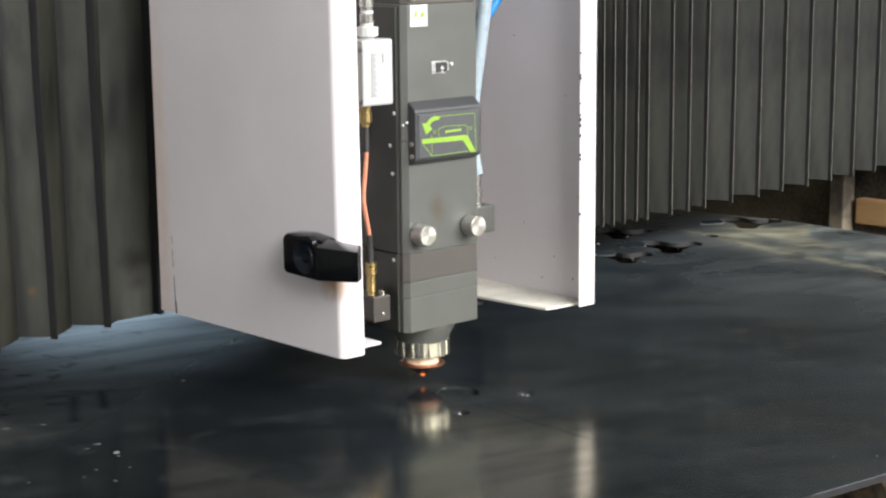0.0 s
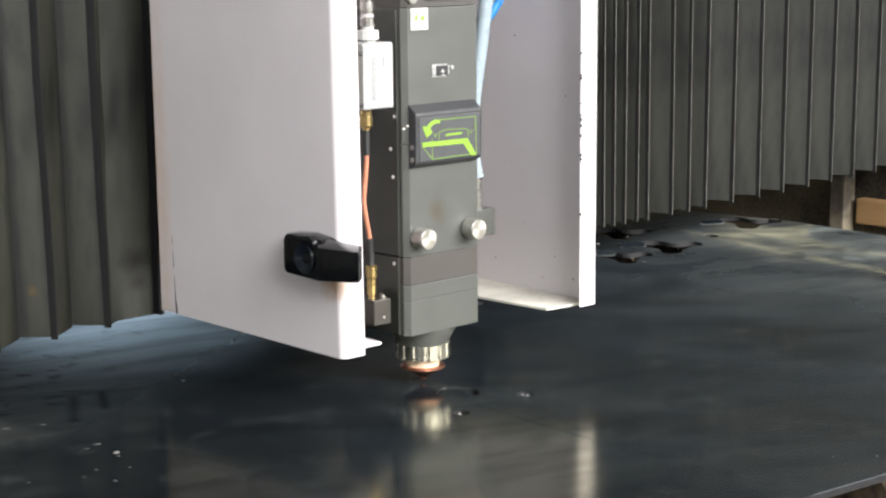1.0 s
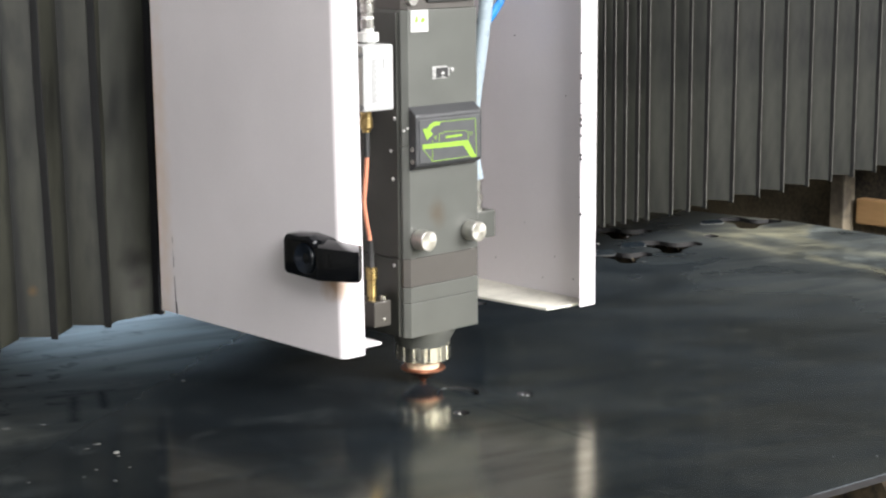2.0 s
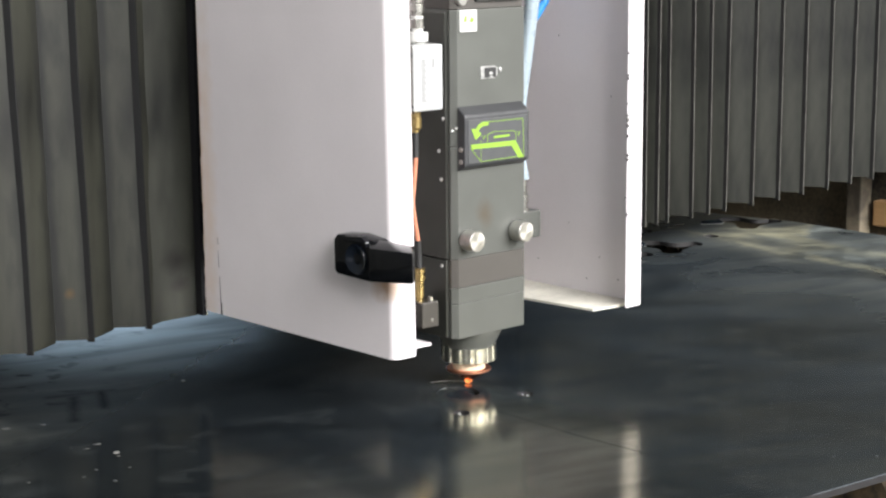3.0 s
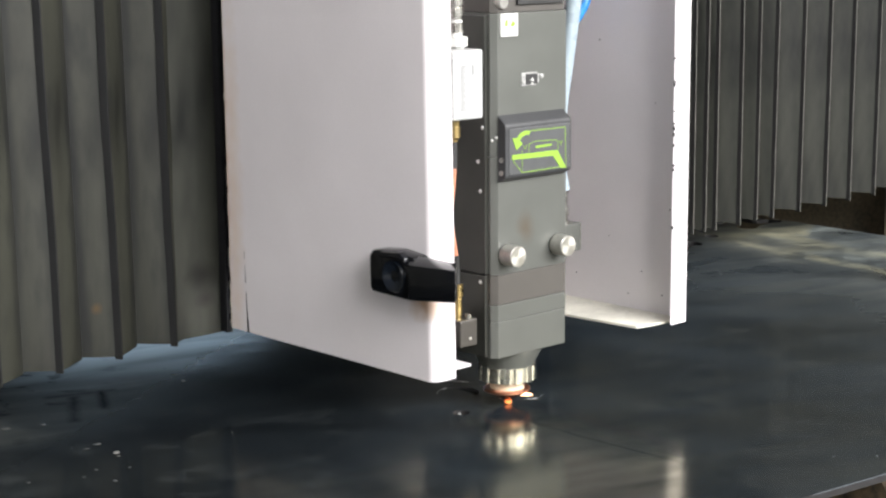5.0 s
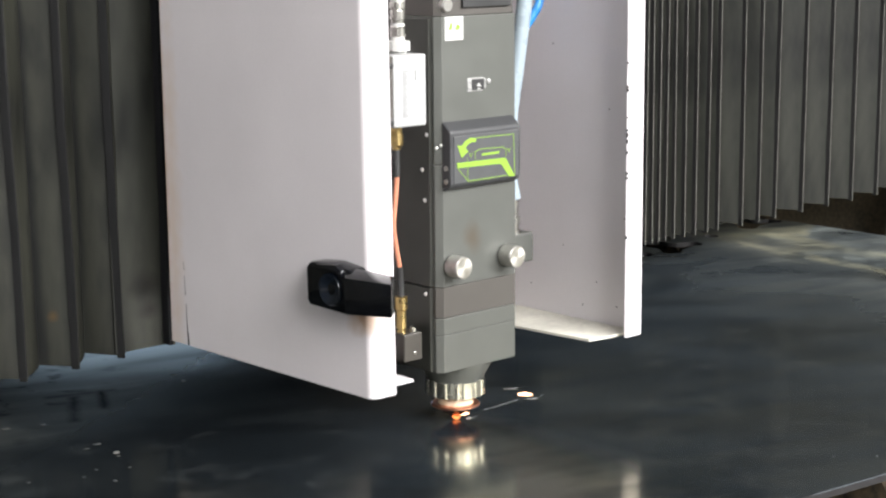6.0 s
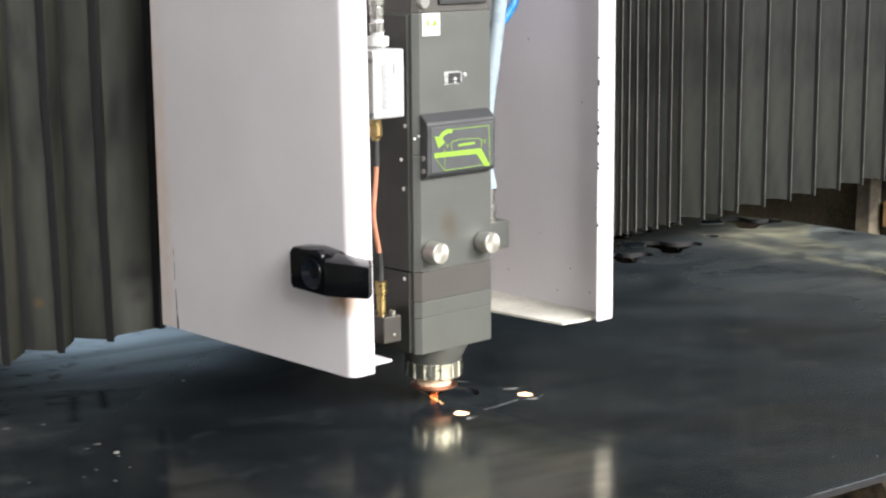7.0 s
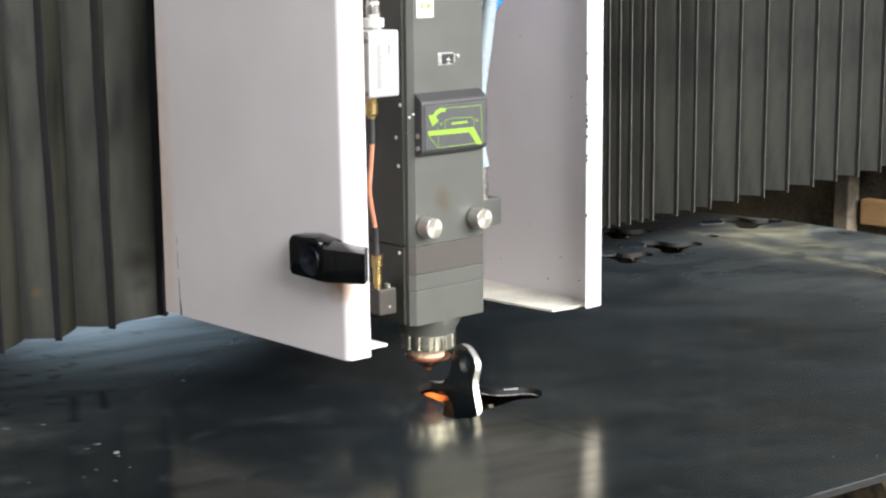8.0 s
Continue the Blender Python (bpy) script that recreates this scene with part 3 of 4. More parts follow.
# the sheet, with the openings left by parts cut before and the one being cut
def moved(loop, dx, dy, a=0.0, s=1.0):
    c, n = math.cos(radians(a)), math.sin(radians(a))
    return [(dx + s * (c * x - n * y), dy + s * (n * x + c * y)) for x, y in loop]


OLD = [(506, 246, 10, 0.76), (432, 236, 14, 0.66), (532, 328, 6, 0.74), (676, 278, 2, 0.80)]
RIM = [(-700, -245), (-260, -296), (-8, -325), (50, -332), (500, -388), (672, -400), (705, 80), (711, 200), (690, 330), (670, 900), (-700, 900)]
sheet = tagged(link("steel_sheet", plate([RIM, OUTLINE] + [moved(OUTLINE, *o) for o in OLD] + [circle(582, 211, 8), circle(200, 149, 5)], -4.5, 0), M_SHEET), "blue-black mill-scale steel sheet on the cutting bed, with cut-outs", "steel sheet")

sheet.data.materials.append(M_DARKCUT)
for p in sheet.data.polygons:
    if abs(p.normal.z) < 0.5:
        p.material_index = 1

# pale strip stands in for the highlight on the near rim
part("edge_highlight", prism([(-8, -324.9), (50, -331.9), (500, -387.9), (672, -399.9), (672, -400.3), (500, -388.3), (50, -332.3), (-8, -325.3)], -0.5, 0.1), M_EDGE, sheet, "pale strip for the highlight along the sheet's edge")

# beads of dross along the far lower edge of the opening
dross_rng = random.Random(21)
dross = bmesh.new()
for x, y in spline(LEVER[1:10], 12, closed=False):
    if dross_rng.random() < 0.8:
        bmesh.ops.create_icosphere(dross, subdivisions=1, radius=dross_rng.uniform(0.3, 0.6) * MM, matrix=Matrix.Translation(Vector((x - 0.35, y - 0.35, -4.3)) * MM))
tagged(part("dross_beads", dross, M_CRUMB, sheet, "pale beads of dross along the cut"), kind="stuff")

# ---------------------------------------------------------------- the lever being cut, its slugs
cx, cy = -3.0, -50.0
inner = [(cx + (x - cx) * 0.9988, cy + (y - cy) * 0.9988) for x, y in OUTLINE]
lever = tagged(link("cut_lever", plate([inner, circle(*HUB, 40), circle(*EYE_A), circle(*EYE_B)], -4.5, -0.02), M_SHEET), "dark steel lever plate with three holes, cut from the sheet", "cut part")
lever.data.materials.append(M_SCRAP)
lever.data.materials.append(M_DARKCUT)
for p in lever.data.polygons:
    c = p.center / MM
    clear = min(math.hypot(c.x - h[0], c.y - h[1]) - h[2] for h in (HUB, EYE_A, EYE_B))
    if abs(p.normal.z) < 0.5:
        # hub wall's right half is coloured dark for its shade; eye walls are dark too
        in_hub = math.hypot(c.x - HUB[0], c.y - HUB[1]) - HUB[2] < 1.0
        p.material_index = 2 if in_hub and c.x - HUB[0] > 2.0 or clear <= 1.0 and not in_hub else 1
slug = tagged(link("round_slug", plate([circle(0, 0, HUB[2] - 0.15, 40)], -4.5, 0), M_SHEET), "dark round steel slug lying in the lever's large hole", "slug")

# ---------------------------------------------------------------- shroud round the head
shroud = empty("head_shroud", "off-white painted sheet-metal shroud around the laser head", "shroud")


def folded(side):
    """One cheek: outer wall, front flange and its short return, bent from one sheet."""
    pts = [(0, 137)] + [(-5.5 + 5.5 * math.cos(radians(a)), -54.9 - 5.5 * math.sin(radians(a))) for a in range(0, 91, 15)]
    pts += [(-16.6, -60.4), (-17.9, -59.8), (-18.2, -59.2), (-17.6, -58.9)]
    pts += [(-5.5 + 4.0 * math.cos(radians(a)), -54.9 - 4.0 * math.sin(radians(a))) for a in range(90, -1, -15)] + [(-1.5, 137)]
    return [(x * side, y) for x, y in pts]


def at_x(pts, x):
    return [(p + x, q) for p, q in pts]


left_bm = prism(at_x(folded(-1), -119.2), 47.6, 560)
for v in left_bm.verts:
    if v.co.y < 0:
        v.co.y += 0.012 * (v.co.z - 0.0476)
part("left_cheek", left_bm, M_PAINT_STAINED, shroud, "painted side panel with a rust stain and front flange", smooth=40)
part("right_cheek", prism(at_x(folded(1), 111.0), 47.0, 560), M_PAINT, shroud, "painted side panel with a chipped front flange", smooth=40)
part("left_foot_flange", prism([(-117.6, -46.5), (-76.5, -46.5), (-76.5, 120), (-117.6, 120)], 47.6, 49.1), M_PAINT, shroud)
part("right_foot_flange", prism([(109.4, -53), (88, -53), (70, -50.0), (62, 30), (60, 120), (109.4, 120)], 46.6, 48.1), M_GRIME, shroud, "grimy foot flange")
part("back_plate", box(-117, 109, 134, 136, 86, 560), M_PAINT, shroud, "painted back plate")
for y0, y1, z0, z1 in ((117.6, 119.4, 47.7, 56), (119.0, 119.7, 56, 74), (119.9, 120.4, 80, 92), (120.3, 120.7, 96, 101)):
    part("crack", prism([(y0, z0), (y1, z0), (y1 + 0.3, z1), (y0 + 0.6, z1)], -119.35, -119.1, axis="X"), M_RUBBER, shroud, "dark crack at the panel's seam")
chip_rng = random.Random(3)
for z in (222, 207, 205, 188, 180, 177, 173, 166, 152.8, 150, 112):
    h = chip_rng.uniform(0.4, 1.4)
    part("chip", prism([(92.6, z - h), (93.2 + chip_rng.uniform(0, 0.4), z - h * 0.4), (93.4, z + h * 0.3), (92.6, z + h)], -60.55, -59.0, axis="Y"), M_RUBBER, shroud, "dark paint chip")

for y, z, r in ((-20, 75, 0.5), (10, 96, 0.4), (-44, 120, 0.6), (40, 66, 0.5), (62, 140, 0.5), (-8, 58, 0.5), (-30, 190, 0.4), (20, 230, 0.5), (-38, 61, 0.6)):
    part("paint_speck", lathe([(r * 0.6, 109.2), (r, 109.3), (r, 109.6)], 8, (0, y, z), "X"), M_RUBBER, shroud, "small dark speck on the paint")
latch = part("latch", prism([(-18.5, 100), (-21, 97.6), (-52, 96.8), (-58, 98), (-60, 102), (-60, 119), (-56, 122.5), (-40, 124.2), (-22, 122.6), (-18.5, 119)], -131.2, -119.3, 1.4, axis="X"), M_PLASTIC, shroud, "glossy black plastic latch", smooth=40)
part("thumb_dish", lathe([(0.8, -130.6), (5.0, -131.6), (7.6, -133.0), (8.8, -133.2), (9.6, -132.2), (9.6, -129)], 32, (0, -41, 109.5), "X"), M_DISH, latch, smooth=40)
part("shoulder", prism([(-31, 119.6), (-47, 120.4), (-53, 117.5), (-53, 121.6), (-48, 124.6), (-31, 122.8)], -134.4, -129, 0.7, axis="X"), M_PLASTIC, latch, smooth=40)


def wedge(front, back, bev):
    """A block between two four-cornered faces, each given as (x, (y, z) four times round)."""
    bm = bmesh.new()
    a, c = ([bm.verts.new((f[0] * MM, y * MM, z * MM)) for y, z in f[1]] for f in (front, back))
    bm.faces.new(a)
    bm.faces.new(c)
    for k in range(4):
        bm.faces.new((a[k], a[(k + 1) % 4], c[(k + 1) % 4], c[k]))
    bmesh.ops.recalc_face_normals(bm, faces=bm.faces)
    bmesh.ops.bevel(bm, geom=bm.edges[:], offset=bev * MM, segments=2, profile=0.5, affect="EDGES")
    return bm


part("grip", wedge((-137.0, ((-59, 98.8), (-98, 103.2), (-98, 121.2), (-59, 119))), (-124.5, ((-46, 97.8), (-86, 102.0), (-86, 122.4), (-46, 122.6))), 0.9), M_PLASTIC, latch, smooth=40)

# ---------------------------------------------------------------- laser head
head = empty("laser_head", "dark grey laser cutting head with a copper nozzle", "laser head")


def body(z0, z1, material, grow=0.0, back=45.0, label="", bev=0.35):
    x0, x1, y0, c = -34 - grow, 33.4 + grow, -23.3 - grow, 3.6
    pts = [(x0, back), (x0, y0 + c), (x0 + c, y0), (x1 - c, y0), (x1, y0 + c), (x1, back)]
    return part("housing", prism(pts, z0, z1, bev), material, head, label)


body(42.7, 66.2, M_HEAD)
body(66.4, 76.8, M_HEAD, 0.15)
body(77.0, 95.8, M_HEADW, 0.0, label="brownish anodised housing ring")
body(96.0, 170.0, M_HEADS, 0.2)
body(170.2, 257.4, M_HEAD, 0.0)
top = body(257.6, 300, M_HEADW, -1.0, label="brown upper housing")
part("window", box(-14, 26, -24.4, -20, 262, 296, 0.5), M_HEADD, top)
part("screw", lathe([(3.6, -25.2), (4.2, -24.4), (4.2, -20)], 16, (-27, 0, 264), "Y"), M_KNOB, top)
part("lower_side_cover", box(-36.0, -33.5, -17, 40, 43.5, 95.5, 0.4), M_SIDE, head)
part("side_cover", box(-36.0, -33.5, -17.5, 42, 96.3, 256, 0.4), M_SIDE, head, "dark side cover plate")
for y, z in ((-15.4, 188.1), (-11.2, 166.8), (-13.2, 148.5), (-13.0, 91.3)):
    part("screw", lathe([(0.9, -36.6), (1.3, -36.3), (1.3, -35)], 10, (0, y, z), "X"), M_SCREW, head)

for x, y, z in ((-33.2, -20.9, 180.3), (-31.4, -22.7, 182.0)):
    part("screw", lathe([(0.5, 0.5), (0.9, 0.3), (0.9, -1)], 10, (0, 0, 0)), M_SCREW, head).matrix_local = pose(x * MM, y * MM, z * MM) @ look((0, 0, 0), (1, 1, 0))

for kx, kz in ((-24.6, 108.6), (20.6, 109.4)):
    k = part("knob", lathe([(2, -34.9), (6.4, -34.9), (6.8, -34.5), (6.8, -25.0), (5.5, -24.5), (5.5, -23.4)], 36, (kx, 0, kz), "Y"), M_KNOB, head, "round turned aluminium knob", smooth=30)
    face = part("face", lathe([(0.6, -35.15), (6.3, -35.05), (6.4, -34.8)], 36, (0, 0, 0), "Y"), M_KNOBFACE, k)
    face.location = (kx * MM, 0, kz * MM)

drawer = part("lens_drawer", prism([(-23.4, 195.9), (-29.8, 190.9), (-30.6, 189.4), (-30.6, 158.6), (-29.6, 157.0), (-23.4, 154.2)], -31.2, 27.4, 0.8, axis="X"), M_COVER, head, "dark plastic drawer cover with a lime pictogram")
part("panel", box(-28.6, 25.2, -31.1, -30.3, 159.2, 187.6, 0.4), M_COVERIN, drawer)


def stroke(pts, w, closed=False):
    """A flat printed line on the drawer's face, through points of x and z."""
    bm = bmesh.new()
    n = len(pts)
    for i in range(n if closed else n - 1):
        a, c = Vector(pts[i]), Vector(pts[(i + 1) % n])
        d = (c - a).normalized()
        s = Vector((-d.y, d.x)) * w / 2
        q = [a + s - d * w / 2, a - s - d * w / 2, c - s + d * w / 2, c + s + d * w / 2]
        prism([tuple(v) for v in q], -31.3, -31.0, axis="Y", bm=bm)
    return bm


part("pictogram", stroke([(-11, 185.2), (20.9, 185.0), (21.9, 160.3), (-17.6, 160.0), (-26.6, 169.5)], 0.4), M_GREEN, drawer, "thin lime outline")
part("pictogram", stroke([(-17.6, 173.5), (-17.6, 160)], 0.3), M_GREEN, drawer)
part("pictogram", stroke([(-11.6, 172.4), (-11.6, 177.2), (-5.6, 178.4), (11.9, 177.7), (14.4, 176.3), (14.4, 171.9)], 0.4), M_GREEN, drawer)
part("pictogram", stroke([(-5.0, 174.8), (7.8, 175.0)], 1.5), M_GREEN, drawer)
part("pictogram", prism([(-26.6, 171.7), (13.9, 171.2), (21.9, 159.2), (17.0, 159.3), (9.9, 167.9), (-25.6, 168.6)], -31.32, -31.0, axis="Y"), M_GREEN, drawer, "lime drawer symbol")
part("pictogram", prism([(-10.4, 185.2), (-15, 185.8), (-19.5, 184.3), (-22.2, 181.6), (-26.1, 182.1), (-22.6, 174.3), (-17.1, 177.8), (-19.6, 180.0), (-17.5, 182.1), (-14.2, 183.1), (-11.2, 182.9)], -31.32, -31.0, axis="Y"), M_GREEN, drawer, "lime curved arrow")
for x in (-15, 17):
    part("pictogram", stroke([(x - 1.2, 176.6), (x, 174.2), (x + 1.2, 176.6)], 0.35), M_GREEN, drawer)
for z in (168.5, 160.5):
    part("screw", lathe([(0.5, -32.1), (1.6, -31.9), (1.6, -30.5)], 12, (0, -27, z), "X"), M_KNOB, drawer)

part("sticker", box(-28.6, -13.6, -23.9, -23.2, 243.2, 257.2, 0.25), M_WHITE, head, "white square sticker with lime marks")
part("sticker_mark", prism([(-25.5, 249.5), (-24, 253.5), (-22.8, 253.5), (-22.8, 249.5)], -24.1, -23.8, axis="Y"), M_GREEN, head)
part("sticker_mark", prism([(-20.5, 249.8), (-18.5, 252.8), (-16.0, 251.0), (-18.2, 248.9)], -24.1, -23.8, axis="Y"), M_GREEN, head)
port = part("scale_window", prism([(-10.5, 212.2), (2, 212.2), (5, 214), (5, 219), (2, 220.4), (-10.5, 220.4)], -23.9, -22.5, 0.3, axis="Y"), M_PORT, head, "small sight window with a dark scale")
part("scale", box(-7, 3.2, -24.3, -23.6, 213.0, 219.4, 0.2), M_RUBBER, port)
part("scale_mark", prism([(-3.5, 215.2), (0.2, 215.0), (-1.6, 217.2)], -24.5, -24.1, axis="Y"), M_WHITE, port)
part("scale_mark", prism([(-3.0, 213.3), (0.0, 213.3), (-1.5, 214.4)], -24.5, -24.1, axis="Y"), M_WHITE, port)
part("setscrew", lathe([(0.8, -24.3), (1.5, -24.0), (1.5, -22)], 12, (7.4, 0, 217.5), "Y"), M_PORT, port)

# nozzle end
part("nozzle_cone", lathe([(22.5, 43), (22.3, 40), (18.0, 32), (16.5, 27)], 48), M_HEAD, head, smooth=30)
part("clamp_nut", lathe([(16.6, 30.6), (18.8, 30.6), (18.8, 20.7), (12, 20.6)], 196, flute=14, depth=1.5), M_STEEL, head, "bright fluted clamping nut", smooth=40)
part("ceramic_ring", lathe([(10.6, 20.9), (11.0, 19.8), (11.0, 15.2), (11.4, 14.4), (10, 13.2)], 48), M_CERAMIC, head, "cream ceramic insulator", smooth=30)
nozzle = part("nozzle", lathe([(10.9, 14.5), (14.7, 14.3), (15.3, 13.8), (15.3, 13.1), (14.7, 12.6), (12, 12.3)], 48), M_COPPER, head, "copper nozzle with a flat flange", smooth=30)
part("nozzle_skirt", lathe([(13.8, 12.4), (9.0, 9.3), (4.4, 6.6), (2.9, 5.6)], 40), M_CONE, nozzle, "polished copper cone", smooth=30)
part("nozzle_tip", lathe([(2.9, 5.9), (2.4, 5.2), (1.6, 3.7), (1.0, 3.5)], 24), M_COPPER, nozzle, smooth=30)

# side block with its plug, coaxial cable and amplifier box
block = part("connector_block", box(-56.2, -41.8, -16, 8, 52.6, 69.6, 0.8), M_BLOCK, head, "small grey block with a brass plug")
part("screw", lathe([(0.7, -16.5), (1.1, -16.2), (1.1, -15)], 10, (-47.9, 0, 57.5), "Y"), M_KNOB, block)
part("bridge", box(-43, -33.5, -8, 20, 50, 66, 0.5), M_HEADD, block)
part("plug", lathe([(2.6, 69.4), (2.6, 71.5), (3.1, 72), (3.1, 83), (3.9, 84), (3.9, 91.3), (2.5, 91.6)], 12, (-51.5, -8, 0)), M_BRASS, block, "brass coaxial plug")
part("screw", lathe([(2.2, 69.4), (2.2, 72.4), (1.6, 72.8)], 12, (-46, -12.5, 0)), M_STEEL, block)
amp = part("amplifier_box", box(-69.8, -44.4, -25, -2, 195.2, 236.9, 1.4), M_SILVER, head, "silver amplifier box with a printed strip")
part("end_plate", box(-75.4, -69.6, -24.6, -2.4, 195.5, 236.6, 0.5), M_HEADW, amp)
for z in (231, 198.5):
    part("screw", lathe([(1.0, -25.4), (1.6, -25.2), (1.6, -24)], 12, (-71.4, 0, z), "Y"), M_RUBBER, amp)
for i in range(22):
    part("print_bar", box(-63.0 + 0.4 * (i % 2), -58.5 - 0.8 * (i * 7 % 3), -25.3, -24.9, 201 + 1.25 * i, 201.7 + 1.25 * i), M_INK, amp)
part("print_bar", box(-53.5, -52.6, -25.3, -24.9, 222, 228), M_INK, amp)
part("plug", lathe([(3.6, 195), (3.6, 191), (4.2, 190), (4.2, 184), (2.8, 182.5), (2.4, 181)], 12, (-58, -13, 0)), M_BRASS, amp, "brass coaxial plug")
gland = part("cable_gland", lathe([(5.2, 236), (5.2, 238), (7.3, 238.4), (7.3, 244), (4.2, 244.5), (4.2, 254), (3.8, 254.6), (3.8, 262), (4.4, 262.5), (4.4, 300)], 14, (-54, -11, 0)), M_WHITE, amp, "white cable gland")
part("conduit", lathe([(3.9, 246.2), (4.7, 246.7), (4.7, 252), (4.0, 252.6), (4.0, 256), (4.6, 256.4), (4.6, 261), (4.0, 262), (4.9, 263), (4.9, 266), (4.0, 267), (4.9, 268), (4.9, 300)], 16, (-54, -11, 0)), M_STEEL, amp, "ribbed metal conduit")
coax = part("coaxial_cable", tube([(-58, -13, 182), (-58, -13, 164), (-59, -12.5, 150), (-60, -12, 136), (-58, -11, 126), (-53.6, -9, 112), (-51.8, -8, 104)], 1.5), M_CABLE, head, "thin copper-coloured coaxial cable", smooth=60)
part("sleeve", tube([(-58, -13, 182), (-58, -13, 174), (-58, -13, 165)], 2.1), M_RUBBER, coax, smooth=60)
part("sleeve", tube([(-53, -8.7, 110), (-51.8, -8, 101), (-51.5, -8, 91)], 2.1), M_RUBBER, coax, smooth=60)

# right side: gas fitting and hoses
gas = part("gas_block", box(36, 65.2, -5, 20, 97, 115.8, 0.8), M_HEAD, head, "grey gas inlet block")
part("fitting", lathe([(4.4, 115.5), (4.4, 118), (3.2, 118.5), (3.2, 121), (3.9, 121.5), (3.9, 127), (3.0, 127.5), (3.0, 136), (3.8, 136.4), (3.8, 139.5), (2.6, 140)], 14, (52.5, 0, 0)), M_STEEL, gas, "nickel push-in fitting")
hose = part("gas_hose", tube([(51.8, 0, 138), (49, 2, 160), (51, 2, 190), (56, 1, 222), (61, 0, 256), (66.5, 0, 300)], 5.2), M_HOSE, head, "milky translucent gas hose", smooth=60)
air = part("air_hose", tube([(62, 24, 222), (68, 22, 236), (80, 20, 243), (90, 20, 252), (97, 20, 264), (100, 20, 300)], 3.0), M_BLUE, head, "blue air hose", smooth=60)
part("back_mount", box(-30, 30, 45, 137, 150, 330, 2), M_BEAM, head)

# ---------------------------------------------------------------- flame and sparks of the cut
def lick(rows, grow, seed):
    """A tongue of flame: rows of radius, height and sideways lean, lumpy and tapering."""
    bm, n, r0 = bmesh.new(), 14, random.Random(seed)
    rings = []
    for r, z, k in rows:
        wide = [r * grow * r0.uniform(0.82, 1.18) for _ in range(n)]
        rings.append([bm.verts.new(((k + wide[i] * math.cos(2 * math.pi * i / n)) * MM, wide[i] * math.sin(2 * math.pi * i / n) * MM, z * MM)) for i in range(n)])
    for a, c in zip(rings, rings[1:]):
        for i in range(n):
            bm.faces.new((a[i], a[(i + 1) % n], c[(i + 1) % n], c[i]))
    bm.faces.new(rings[0])
    bm.faces.new(rings[-1])
    return bm


flame = empty("cutting_flame", "white and orange flame of the cut under the nozzle", "flame")
SHORT = ((0.8, 0.3, 0.6), (1.7, 0.9, 0.4), (1.9, 1.8, 0.1), (1.5, 2.9, 0), (1.0, 3.8, 0), (0.5, 4.6, 0))
part("core", lick(SHORT, 0.7, 2), M_FLAME, flame, "white-hot core", smooth=80)
part("halo", lick([(r, z + 0.05, k * 2.0 + (0.9 if z < 2 else 0.2)) for r, z, k in SHORT], 1.25, 5), M_HALO, flame, "thin orange flame around the core", smooth=80)
tongue = empty("flame_tongue", "tall bright tongue of flame licking up the nozzle", "flame")
TALL = ((0.9, 0.3, -0.6), (1.7, 0.9, 0.8), (2.3, 2.0, 2.0), (2.1, 3.2, 3.4), (1.7, 4.6, 4.8), (1.6, 6.0, 6.4), (1.7, 7.2, 7.4), (1.4, 8.6, 8.0), (1.5, 9.8, 7.2), (0.7, 11.4, 6.2))
part("core", lick(TALL, 0.95, 8), M_FLAME, tongue, "white-hot core", smooth=80)
part("halo", lick(TALL, 1.6, 9), M_HALO, tongue, "thin orange flame around the core", smooth=80)
jet = empty("spark_jet", "orange spray of sparks blown out below the sheet", "sparks")
part("spray", lathe([(2.0, -5), (9, -14), (18, -30), (26, -60), (12, -75)], 24), M_SPARK, jet)
# added glowing lump for the orange glow on the lever's lower face
hot = bmesh.new()
bmesh.ops.create_icosphere(hot, subdivisions=3, radius=1)
for v in hot.verts:
    v.co = Vector((v.co.x * 11, v.co.y * 2.0 + 0.6 * math.sin(3 * v.co.x), v.co.z * 2.2 + 0.4 * math.sin(5 * v.co.x + 2 * v.co.y))) * MM
ember = tagged(link("glowing_lump", hot, M_EMBER, smooth=60), "glowing lump added for the orange glow in the cut opening", "slag")
ember.matrix_world = pose(-0.0025, -0.0165, -0.0074, 0, 0, 98)

# ---------------------------------------------------------------- gantry beam and bellows
beam = empty("gantry_beam", "dark painted gantry beam behind the bellows", "gantry beam")
part("girder", box(-1400, 1500, 235, 420, 41, 620, 4), M_BEAM, beam)
left_bellows = empty("bellows_cover", "dark grey pleated bellows cover with stains, stretched along the gantry", "bellows")
right_bellows = empty("bellows_cover", "dark grey pleated bellows cover, tightly folded beside the head", "bellows")


